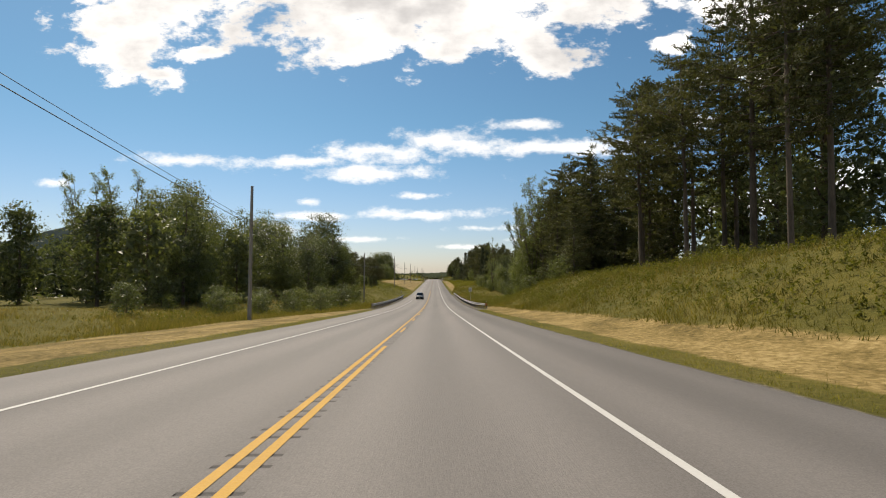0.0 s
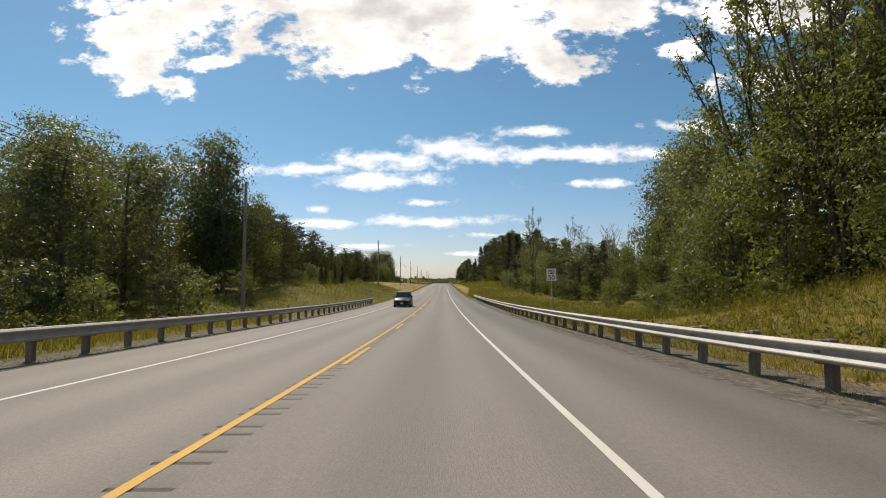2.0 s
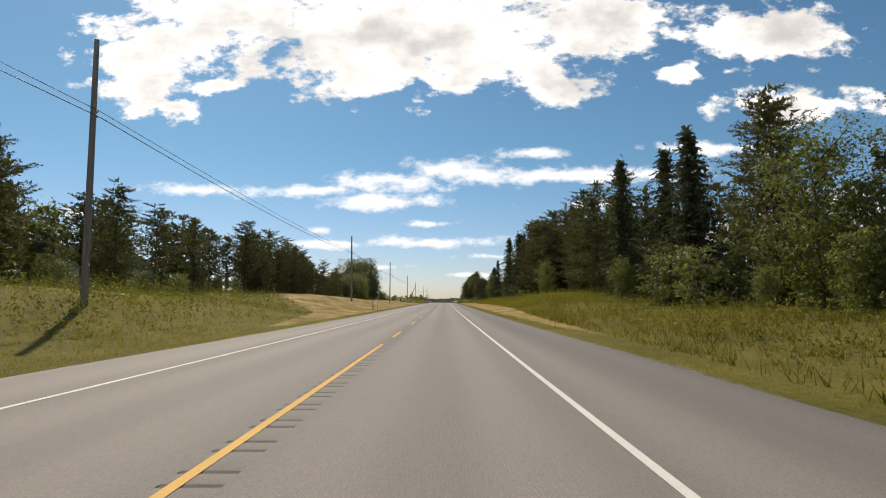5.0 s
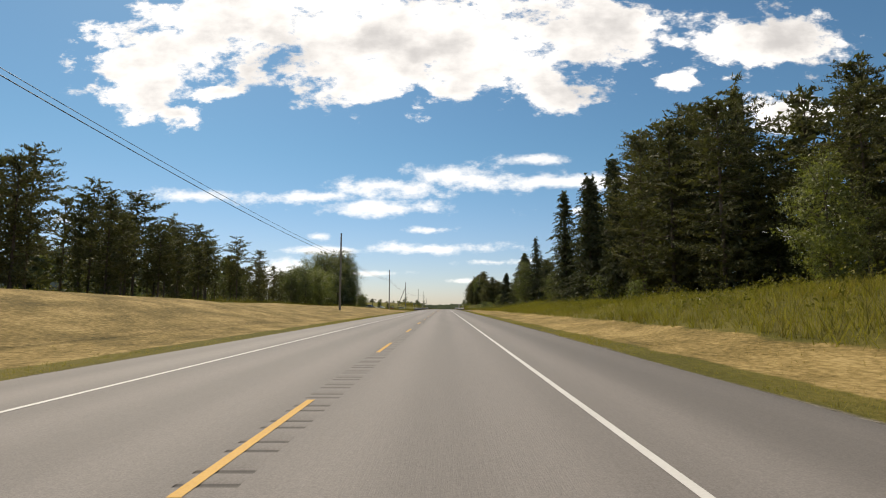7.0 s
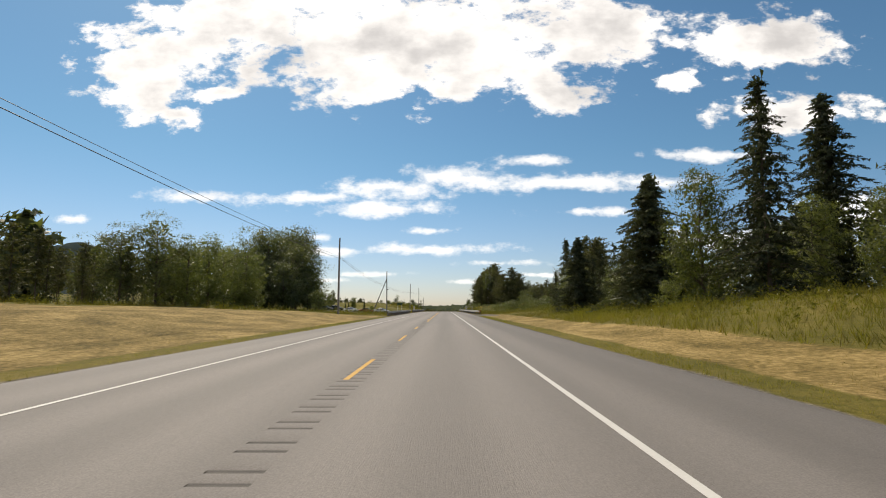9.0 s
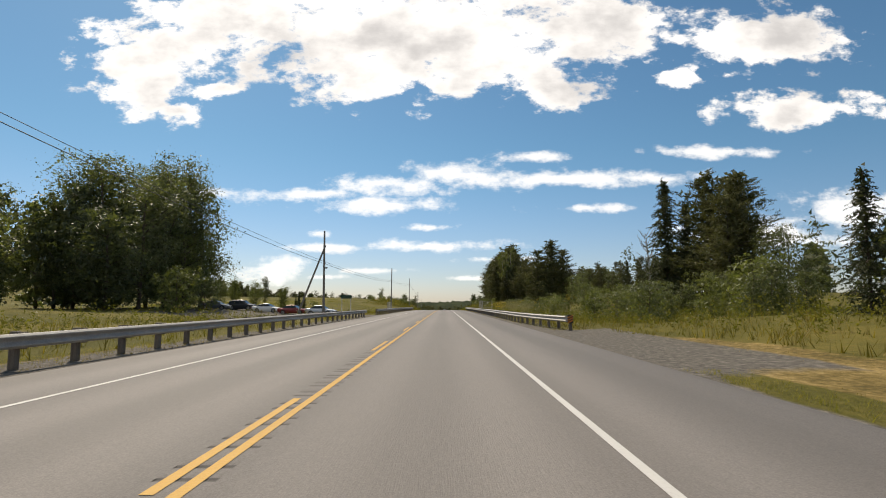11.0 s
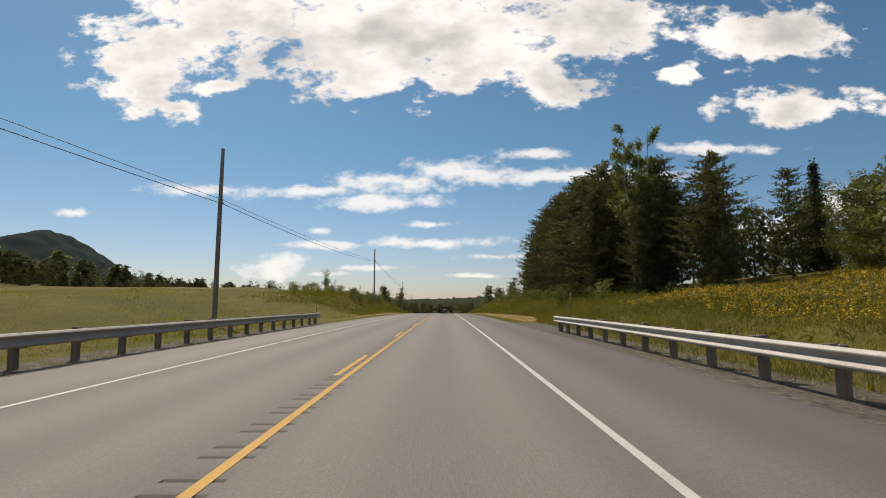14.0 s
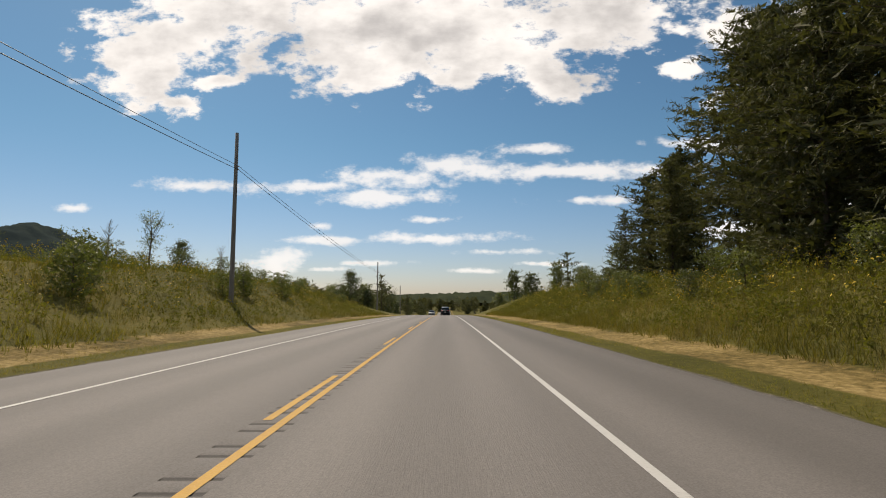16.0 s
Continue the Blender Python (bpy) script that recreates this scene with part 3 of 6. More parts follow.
def broadleaf(seed, h, spread, clumps, per, leaf, low=.25, gaps=.0, slim=False):
    """Trunk with limbs, and a crown of many small leaves in uneven clumps."""
    rng = np.random.default_rng(seed)
    lean = rng.normal(0, .02 * h, 2)
    t = np.linspace(0, 1, 7)
    trunk = np.stack([lean[0] * t ** 2, lean[1] * t ** 2, t * h * .9], -1)
    trunk[:, :2] += rng.normal(0, .008 * h, (7, 2)) * t[:, None]
    pieces = [tube_rings(trunk, h * .013 * (1 - t) ** .7 + .02, 6)]
    tips = []
    for k in range(11 if not slim else 24):
        a = rng.uniform(0, 2 * np.pi)
        f = rng.uniform(low + .02, .85)
        base = np.array([np.interp(f * .9, t * .9, trunk[:, q]) for q in range(3)])
        reach = spread * (1 - .55 * abs(f - .5)) * rng.uniform(.55, 1.0)
        rise = reach * (rng.uniform(.5, 1.1) if not slim else rng.uniform(1.4, 2.4))
        end = base + np.array([math.cos(a) * reach, math.sin(a) * reach, rise])
        end[2] = min(end[2], h * .98)
        p = limb_path(base, end, -.08 * reach, rng)
        pieces.append(tube_rings(p, np.linspace(h * (.0035 if slim else .007), .012, 4), 4))
        tips.append((p, reach))
    cs, rs = [], []
    while len(cs) < clumps:
        if rng.uniform() < .6:
            p, reach = tips[rng.integers(len(tips))]
            q = p[rng.integers(1, 4)] + rng.normal(0, .16 * spread, 3)
        else:
            f = rng.uniform(low, 1)
            r = spread * math.sin(math.pi * min(1, max(.06, (f - low) / (1 - low) * .92 + .06))) ** .6 * rng.uniform(.5, 1.0)
            a = rng.uniform(0, 2 * np.pi)
            q = np.array([math.cos(a) * r, math.sin(a) * r, f * h])
            q[:2] += lean * f
        if q[2] < low * h * .8 or q[2] > h:
            continue
        if gaps and noise.noise(Vector(q * .35) + Vector((seed, 0, 0))) < gaps - .45:
            continue
        cs.append(q)
        rs.append(rng.uniform(.05, .11) * h * (.8 if slim else 1))
    cs, rs = np.array(cs), np.array(rs)
    pts = np.repeat(cs, per, 0) + np.clip(rng.normal(0, 1, (clumps * per, 3)), -1.7, 1.7) * np.repeat(rs, per)[:, None] * np.array([.58, .58, .38])
    heart = np.array([lean[0] * .6, lean[1] * .6, h * (.5 + low * .35)])
    way = (pts - heart) * np.array([1, 1, .8])
    way /= np.linalg.norm(way, axis=1)[:, None] + 1e-9
    near = (pts - np.repeat(cs, per, 0)) / (np.repeat(rs, per)[:, None] + 1e-9)
    fine = leaves(pts, leaf, leaf * .66, rng, None, way * .7 + near * .5 + np.array([0, 0, .35]))
    # larger sprays inside each clump close it
    k = max(2, per // 3)
    inner = np.repeat(cs, k, 0) + rng.normal(0, 1, (clumps * k, 3)) * np.repeat(rs, k)[:, None] * np.array([.38, .38, .24])
    look_way = (inner - heart) + np.array([0, 0, .3 * h * .3])
    # and twigs with leaves deep inside the crown keep it from being seen through
    m = int(clumps * 2.8)
    f = rng.uniform(low, .9, m)
    r = spread * .62 * np.sin(np.pi * np.clip((f - low) / (1 - low) * .86 + .12, 0, 1)) ** .6 * rng.uniform(.1, 1, m) ** .6
    a = rng.uniform(0, 2 * np.pi, m)
    deep = np.stack([np.cos(a) * r + lean[0] * f, np.sin(a) * r + lean[1] * f, f * h], -1)
    heavy = leaves(deep, leaf * 2.8, leaf * 2.1, rng) if not slim else leaves(deep[: m // 3], leaf * 1.5, leaf, rng)
    return joined(pieces), joined([fine, leaves(inner, leaf * 1.8, leaf * 1.3, rng, None, look_way, .8), heavy])


def conifer(seed, h, spread, whorls, twigs, blade, low=.1, kind="spruce", brush=6, inner=3, coarse=1.0, ratio=None):
    """Spruce: drooping tiers to a point; pine: bare trunk below and level, tufted boughs."""
    rng = np.random.default_rng(seed)
    spruce = kind == "spruce"
    t = np.linspace(0, 1, 7)
    trunk = np.stack([rng.normal(0, .006 * h) * t, rng.normal(0, .006 * h) * t, t * h * .98], -1)
    trunk[:, :2] += rng.normal(0, .003 * h, (7, 2)) * t[:, None]
    pieces = [tube_rings(trunk, h * .0095 * (1 - t) ** .8 + .02, 6)]
    pts, ways, stems, stem_ways, stem_long = [], [], [], [], []
    for f in np.linspace(low, .975, whorls):
        g = (f - low) / (1 - low)
        n = rng.integers(4, 7)
        a0 = rng.uniform(0, 6.28)
        for b in range(n):
            if rng.uniform() < (.10 if spruce else .2):
                continue
            a = a0 + b * 6.283 / n + rng.normal(0, .25)
            ff = f + rng.normal(0, .35) / whorls
            if spruce:
                reach = spread * (1 - g) ** .85 * rng.uniform(.7, 1.15) + .18
                drop = -reach * rng.uniform(.05, .40)
            else:
                reach = spread * (math.sin(math.pi * min(.95, .14 + .83 * g)) ** .6) * rng.uniform(.5, 1.12)
                drop = reach * rng.uniform(-.12, .40)
            base = np.array([np.interp(ff, t, trunk[:, 0]), np.interp(ff, t, trunk[:, 1]), ff * h])
            way = np.array([math.cos(a), math.sin(a), 0])
            side = np.array([-way[1], way[0], 0])
            run = way * reach + np.array([0, 0, drop])
            lift = np.array([0, 0, (.10 if spruce else -.08) * reach])
            if reach > (.5 if brush > 5 else 1.2):
                pieces.append(tube_rings(limb_path(base, base + run, lift[2], rng, 3), np.linspace(max(.015, h * .0022), .008, 3), 3))
            m = max(3, int(twigs * (.35 + .65 * reach / spread)))
            for u in np.linspace(.14 if spruce else .34, 1.0, m):
                hand = rng.choice((-1, 1)) * rng.uniform(.5, 1.1) if u < .97 else 0
                w = way * .75 + side * hand * .9 + np.array([0, 0, rng.uniform(-.45, .0) if spruce else rng.uniform(-.05, .5)])
                w /= np.linalg.norm(w)
                long = (.16 + .30 * reach * (1.12 - .75 * u)) * rng.uniform(.75, 1.2) if spruce else (.18 + .15 * reach) * rng.uniform(.7, 1.2)
                root = base + run * u + lift * math.sin(math.pi * u) + rng.normal(0, .02, 3) * reach
                stems.append(root + w * long * .5)
                stem_ways.append(w)
                stem_long.append(long * 1.1)
                k = rng.uniform(.1, 1.05, brush)
                if spruce:
                    turn = np.cross(w, [0, 0, 1])
                    turn /= np.linalg.norm(turn)
                    s = rng.choice((-1.0, 1.0), brush)[:, None]
                    d = w * .7 + turn * s * .7 + np.array([0, 0, -.55])
                else:
                    d = w * .4 + rng.normal(0, .75, (brush, 3)) + np.array([0, 0, .25])
                d /= np.linalg.norm(d, axis=1)[:, None]
                pts.append(root + w * (long * k)[:, None] + d * blade * .45)
                ways.append(d)
    pts, ways = np.concatenate(pts), np.concatenate(ways)
    stems, stem_ways, stem_long = np.array(stems), np.array(stem_ways), np.array(stem_long)[:, None]
    face = np.stack([pts[:, 0] * .5, pts[:, 1] * .5, np.full(len(pts), .8 * spread)], -1)
    stem_face = np.stack([stems[:, 0] * .4, stems[:, 1] * .4, np.full(len(stems), .9 * spread)], -1)
    fine = leaves(pts, blade, blade * (ratio or (.38 if spruce else .47)), rng, ways, face, 1.5, .15)
    body = leaves(stems, stem_long, stem_long * .15, rng, stem_ways, stem_face, 1.3, .1)
    # short dead and shaded twigs close to the trunk
    m = int(len(stems) * 3 / inner)
    pick = rng.integers(len(stems), size=m)
    deep = stems[pick] * np.stack([rng.uniform(.1, .8, m)] * 2 + [np.ones(m)], -1) + rng.normal(0, .02 * h, (m, 3)) * np.array([.5, .5, 1])
    heavy = leaves(deep, .036 * h * coarse, .022 * h * coarse, rng, np.stack([deep[:, 0], deep[:, 1], rng.normal(0, .6, m)], -1) * .5)
    return joined(pieces), joined([fine, body, heavy])


def fan_tree(seed, h, stems, spread, leafy, leaf, start=.45):
    """Several thin stems that fan upwards from one foot, with light foliage towards their tips."""
    rng = np.random.default_rng(seed)
    pieces, spots = [], []
    for k in range(stems):
        a = 6.283 * k / stems + rng.normal(0, .4)
        out = spread * rng.uniform(.35, 1.0)
        top = h * rng.uniform(.80, 1.0)
        t = np.linspace(0, 1, 7)
        bow = t ** 1.6
        path = np.stack([math.cos(a) * (.15 + out * bow), math.sin(a) * (.15 + out * bow), top * t], -1)
        path[1:, :2] += rng.normal(0, .008 * h, (6, 2))
        pieces.append(tube_rings(path, h * .0052 * (1 - t) ** .8 + .010, 5))
        for _ in range(13):
            f = rng.uniform(start, .97)
            base = np.array([np.interp(f, t, path[:, q]) for q in range(3)])
            reach = h * rng.uniform(.035, .10) * (1.25 - f)  + .12
            b = a + rng.normal(0, 1.3)
            end = base + np.array([math.cos(b) * reach, math.sin(b) * reach, reach * rng.uniform(1.0, 2.2)])
            pieces.append(tube_rings(limb_path(base, end, -.06 * reach, rng, 3), np.linspace(h * .0022, .006, 3), 3))
            spots.append((base, end))
    pts = []
    for base, end in spots:
        u = rng.uniform(.35, 1.15, (leafy, 1))
        pts.append(base + (end - base) * u + rng.normal(0, 1, (leafy, 3)) * np.array([.30, .30, .24]) * (h * .035))
    pts = np.concatenate(pts)
    return joined(pieces), leaves(pts, leaf, leaf * .6, rng)


TREE_KINDS = {}


def tree_kind(key, name, label, made, bark, leaf_mat):
    TREE_KINDS[key] = dict(name=name, label=label, first=None, made=made, bark=bark, leaf=leaf_mat)


def trunk_only(seed, h):
    rng = np.random.default_rng(seed)
    t = np.linspace(0, 1, 7)
    trunk = np.stack([.3 * t ** 2, .1 * t, t * h * .8], -1)
    pieces = [tube_rings(trunk, h * .012 * (1 - t) + .03, 6)]
    for k in range(22):
        f = rng.uniform(.3, .98)
        a = rng.uniform(0, 6.28)
        base = np.array([.3 * f * f, .1 * f, f * h * .8])
        reach = rng.uniform(.06, .16) * h * (1.2 - .6 * f)
        end = base + np.array([math.cos(a) * reach, math.sin(a) * reach, reach * rng.uniform(.9, 1.9)])
        pieces.append(tube_rings(limb_path(base, end, -.1 * reach, rng), np.linspace(h * .004, .01, 4), 4))
        for _ in range(2):
            b2 = base + (end - base) * rng.uniform(.4, .8)
            e2 = b2 + (end - base) * .4 + rng.normal(0, .12, 3) * reach
            pieces.append(tube_rings(limb_path(b2, e2, 0, rng, 3), np.linspace(h * .002, .008, 3), 3))
    return joined(pieces), None


tree_kind("oak", "broadleaf_tree", "broadleaf tree in full green summer leaf", lambda: broadleaf(11, 10, 3.3, 195, 20, .20, .05), M_BARK, M_LEAF)
tree_kind("ash", "broadleaf_tree", "tall broadleaf tree with an uneven green crown", lambda: broadleaf(12, 10, 2.7, 185, 20, .195, .06, .08), M_BARK, M_LEAF)
tree_kind("maple", "broadleaf_tree", "light green broadleaf tree in summer leaf", lambda: broadleaf(13, 10, 3.0, 185, 20, .20, .03), M_BARK, M_LEAF_LIGHT)
tree_kind("birch", "slender_tree", "slender tree with thin upright limbs and sparse leaves", lambda: broadleaf(14, 10, 2.0, 85, 20, .13, .34, .1, True), M_BARK, M_LEAF_LIGHT)
tree_kind("red_pine", "pine_tree", "dark green pine with a tall bare trunk", lambda: conifer(21, 10, 2.3, 17, 8, .22, .32, "pine", 8, 2, 1.2), M_BARK, M_PINE)
tree_kind("pine", "pine_tree", "dark green pine with uneven level boughs", lambda: conifer(22, 10, 2.5, 18, 8, .225, .12, "pine", 8, 2, 1.2), M_BARK, M_PINE)
tree_kind("spruce", "spruce_tree", "dark pointed spruce with drooping tiers of boughs", lambda: conifer(24, 10, 2.0, 31, 8, .21, .02, "spruce", 6, 2, 1.0), M_BARK, M_SPRUCE)
tree_kind("cedar", "cedar_shrub", "small dense conical cedar standing in grass", lambda: conifer(26, 10, 1.8, 26, 8, .34, .0, "spruce", 8, 1, 1.5), M_BARK, M_SPRUCE)
tree_kind("dead", "dead_tree", "bare dead tree with grey forked branches", lambda: trunk_only(31, 10), M_BARK_PALE, None)
tree_kind("shrub", "shrub", "leafy green shrub in the long grass", lambda: broadleaf(41, 10, 6.2, 110, 17, .30, .02), M_BARK, M_LEAF)
tree_kind("shrub_light", "shrub", "bright green leafy shrub at the wood's edge", lambda: broadleaf(42, 10, 5.6, 110, 17, .30, .02), M_BARK, M_LEAF_LIGHT)
tree_kind("aspen", "slender_tree", "light green aspen with pale slender trunks", lambda: fan_tree(163, 10, 5, 1.0, 190, .13, .36), M_BARK_PALE, M_LEAF_LIGHT)
tree_kind("far_oak", "broadleaf_tree", "broadleaf tree within the woods", lambda: broadleaf(51, 10, 3.2, 90, 14, .32, .04), M_BARK, M_LEAF)
tree_kind("far_pine", "pine_tree", "dark pine within the woods", lambda: conifer(52, 10, 2.6, 15, 5, .36, .05, "pine", 5, 3, 1.7), M_BARK, M_PINE)
tree_kind("far_spruce", "spruce_tree", "dark spruce within the woods", lambda: conifer(53, 10, 1.9, 16, 4, .36, .04, "spruce", 5), M_BARK, M_SPRUCE)

# finer builds of the trees that stand foremost, two or three of each so that neighbours differ
FINE = {"Oak": ("broadleaf_tree", "broadleaf tree in full green summer leaf", M_LEAF, [lambda k=k: broadleaf(111 + k, 10, 3.2, 250, 34, .125, .05, .06) for k in range(2)]),
        "Ash": ("broadleaf_tree", "tall broadleaf tree with an uneven green crown", M_LEAF, [lambda k=k: broadleaf(121 + k, 10, 2.5, 240, 34, .12, .08, .10) for k in range(2)]),
        "Maple": ("broadleaf_tree", "light green broadleaf tree in summer leaf", M_LEAF_LIGHT, [lambda k=k: broadleaf(131 + k, 10, 2.9, 250, 34, .125, .03, .05) for k in range(2)]),
        "Birch": ("slender_tree", "slender tree of several thin upright stems with sparse leaves", M_LEAF_LIGHT, [lambda k=k: fan_tree(141 + k, 10, 8, 2.9, 52, .12, .36) for k in range(3)]),
        "Spire": ("slender_tree", "narrow upright tree with thin limbs and small leaves", M_LEAF_LIGHT, [lambda k=k: fan_tree(151 + k, 10, 4, .75, 30, .11, .22) for k in range(2)]),
        "Poplar": ("slender_tree", "tall narrow poplar with small green leaves", M_LEAF, [lambda k=k: broadleaf(161 + k, 10, 1.55, 210, 34, .115, .12, .10, True) for k in range(2)]),
        "RedPine": ("pine_tree", "dark green pine with a tall bare trunk", M_PINE, [lambda k=k: conifer(171 + k, 10, 2.5, 18, 13, .155, .30, "pine", 17, 2.6, .85, .33) for k in range(3)]),
        "TallPine": ("pine_tree", "tall lacy pine with a long bare trunk", M_PINE, [lambda k=k: conifer(176 + k, 10, 2.1, 17, 11, .15, .38, "pine", 16, 5, .7, .30) for k in range(2)]),
        "Pine": ("pine_tree", "dark green pine with uneven level boughs", M_PINE, [lambda k=k: conifer(181 + k, 10, 2.3, 21, 12, .15, .08, "pine", 15, 2.2, .9, .32) for k in range(3)]),
        "WhitePine": ("pine_tree", "broad white pine with boughs close to the ground", M_PINE, [lambda k=k: conifer(191 + k, 10, 2.9, 27, 14, .14, .02, "pine", 16, 1.5, 1.0, .30) for k in range(3)]),
        "Spruce": ("spruce_tree", "dark pointed spruce with drooping tiers of boughs", M_SPRUCE, [lambda k=k: conifer(201 + k, 10, 2.2, 30, 12, .15, .02, "spruce", 14, 1.8, 1.0, .32) for k in range(3)]),
        "WideSpruce": ("spruce_tree", "broad dark spruce with layered boughs down to the grass", M_SPRUCE, [lambda k=k: conifer(206 + k, 10, 2.9, 30, 16, .165, .02, "spruce", 15, 1.7, 1.0, .36) for k in range(2)]),
        "BroadSpruce": ("spruce_tree", "very broad dark spruce with layered boughs down to the grass", M_SPRUCE, [lambda k=k: conifer(216 + k, 10, 3.7, 32, 22, .19, .02, "spruce", 16, 1.5, 1.1, .40) for k in range(2)]),
        "ThinSpruce": ("spruce_tree", "thin dark spruce with sparse drooping boughs", M_SPRUCE, [lambda k=k: conifer(211 + k, 10, 2.5, 26, 13, .15, .03, "spruce", 13, 2.2, .9, .33) for k in range(2)])}
for key, (name, label, leaf_mat, builds) in FINE.items():
    for k, made in enumerate(builds):
        tree_kind((key, k), name, label, made, M_BARK, leaf_mat)

tree_rng = np.random.default_rng(5)


def tree(key, x, y, h, group=""):
    """Plants a tree of that height; the first of a kind is built, the rest are copies."""
    k = TREE_KINDS[(key, tree_rng.integers(len(FINE[key][3])))] if key in FINE else TREE_KINDS[key]
    wide = tree_rng.uniform(.88, 1.14)
    s = h / 10
    m = pose(x, y, float(land(x, y)) - .12, 0, 0, tree_rng.uniform(0, 360)) @ Matrix.Diagonal((s * wide, s * wide, s, 1))
    if k["first"] is None:
        (v, f), crown = k["made"]()
        ob = thing(k["name"], k["label"], "tree" if "shrub" not in k["name"] else "shrub", m, group)
        part("trunk", mesh_from("trunk", v, f, (k["bark"],), smooth=True), None, ob)
        if crown is not None:
            part("crown", mesh_from("crown", crown[0], crown[1], (k["leaf"],)), None, ob)
        k["first"] = ob
        return ob
    one = k["first"].scale
    return copy_thing(k["first"], m @ Matrix.Diagonal((1 / one[0], 1 / one[1], 1 / one[2], 1)))


def plant(rows, group=""):
    for key, x, y, h in rows:
        tree(key, x, y, h, group)


# how high the woods stand along the road, at some distances from its middle
CANOPY_Y = ([60 + 20 * k for k in range(31)], [70 + 20 * k for k in range(23)])
CANOPY_R = {16: [12, 15.2, 17.7, 6.4, 5.5, 7.5, 9, 10, 10.9, 11.7, 12, 10.6, 9.6, 9.5, 12, 8.5, 10.6, 9.8, 8.9, 6.6, 4, 4, 4, 11.3, 6.5, 10.1, 13.8, 13.6, 11.8, 7.3, 3],
            24: [23, 18.6, 22, 20, 8.3, 7.7, 7.8, 13.4, 15.4, 17.6, 19, 18.3, 13.1, 20.4, 21.7, 20, 14.2, 15.1, 11.5, 12, 6.9, 5.3, 5, 5.9, 14, 5.9, 14.7, 17.6, 17.7, 14.9, 11],
            34: [21, 16.2, 22, 22, 17.6, 11.7, 9.1, 13, 16.7, 19.4, 20.7, 18.7, 20.7, 20.9, 21, 20.1, 10.7, 16.2, 17.8, 18, 15, 15, 5.1, 4.7, 6.6, 9.9, 7.5, 14.1, 17.3, 15.7, 12.9],
            46: [21, 20, 22, 22, 22, 20, 16, 10.3, 14.8, 19.1, 20.7, 18.7, 18.7, 20.8, 21, 20.1, 17.3, 17.5, 16.8, 18, 18, 18, 15, 5.3, 5.5, 8.7, 5.6, 11.3, 15.2, 15.7, 13.9]}
CANOPY_L = {24: [11.5, 9.5, 13.3, 15.3, 10.2, 8.7, 7.7, 6.2, 7.9, 9.3, 9.1, 7.8, 6.5, 6, 4.7, 4.9, 6.6, 8, 10, 11, 12, 3.7, 3],
            34: [17.1, 14, 14.8, 15.8, 19, 13.4, 12.2, 12.5, 11, 9.5, 11.2, 11.1, 11.2, 9, 9.5, 7.1, 5.6, 8.9, 11.7, 13, 15, 16, 3.6],
            48: [18.6, 20.6, 19.1, 18.2, 21, 19, 15.5, 17, 17, 15.5, 14.8, 17, 16, 15.7, 14.5, 13.2, 10.5, 8.5, 13, 14.3, 18, 22, 18]}


def canopy(x, y):
    """The height that a tree may reach at a place beside the road."""
    rows, ys = (CANOPY_R, CANOPY_Y[0]) if x > 0 else (CANOPY_L, CANOPY_Y[1])
    if not ys[0] - 15 < y < ys[-1] + 10:
        return 99
    at = sorted(rows)
    return float(np.interp(abs(x), at, [np.interp(y, ys, rows[k]) for k in at]))


def woods(n, y0, y1, x0, x1, h0, h1, kinds, gap=3.0, group=""):
    """A stand of n trees at random places not too close to one another, none higher than the canopy there."""
    places = []
    tries = 0
    while len(places) < n and tries < n * 40:
        tries += 1
        x, y = tree_rng.uniform(x0, x1), tree_rng.uniform(y0, y1)
        if all((x - a) ** 2 + (y - b) ** 2 > gap * gap for a, b in places):
            places.append((x, y))
            h, kind = tree_rng.uniform(h0, h1), kinds[tree_rng.integers(len(kinds))]
            roof = canopy(x, y) * tree_rng.uniform(.78, .94)
            if roof > 1.4 and roof > .25 * h:
                tree(kind, x, y, min(h, roof), group)


# right of the road, from the first bank onwards
plant([("TallPine", 19.5, 50, 17.3), ("TallPine", 22, 56, 20.5), ("Pine", 24, 59, 21.5), ("TallPine", 27, 49, 23), ("TallPine", 27, 55, 23), ("TallPine", 23, 38, 22), ("TallPine", 21, 44, 18.5), ("TallPine", 29, 39, 23), ("TallPine", 25, 33, 22), ("Pine", 28, 62, 22), ("TallPine", 21, 31, 19), ("Ash", 28, 37, 20), ("Pine", 30, 46, 20), ("TallPine", 31, 54, 22)])
plant([("Pine", 23.5, 69, 14), ("Pine", 25.3, 72, 16.5), ("Pine", 22.3, 75, 18), ("Pine", 20.6, 80, 18.5), ("Pine", 20.6, 85, 19), ("Pine", 17.8, 77, 13.5), ("Pine", 18.2, 83, 14.5), ("Pine", 18.5, 70, 12), ("Pine", 17, 65, 9), ("Pine", 24, 80, 18), ("Pine", 24.5, 86, 18), ("Pine", 27, 76, 17)], "dense pines on the first bank")
plant([("Birch", 17.0, 92, 16), ("Birch", 17.2, 97, 17.5), ("Birch", 19, 100, 19.5), ("Birch", 18.2, 104, 19), ("Birch", 20.4, 94, 21), ("Birch", 18.5, 89, 18), ("Maple", 16.5, 92, 8.5), ("Maple", 16, 99, 8.5), ("Maple", 17.5, 95, 10), ("Maple", 16.8, 105, 9), ("Ash", 18.5, 108, 10), ("Ash", 20.5, 97, 13), ("Ash", 20.5, 104, 14), ("Oak", 22, 90, 14), ("Ash", 23, 99, 17), ("Ash", 24, 106, 17)])
woods(8, 27, 62, 30, 46, 6, 9, ("far_pine", "far_oak", "far_oak"), 3.0, "woods on the first bank")
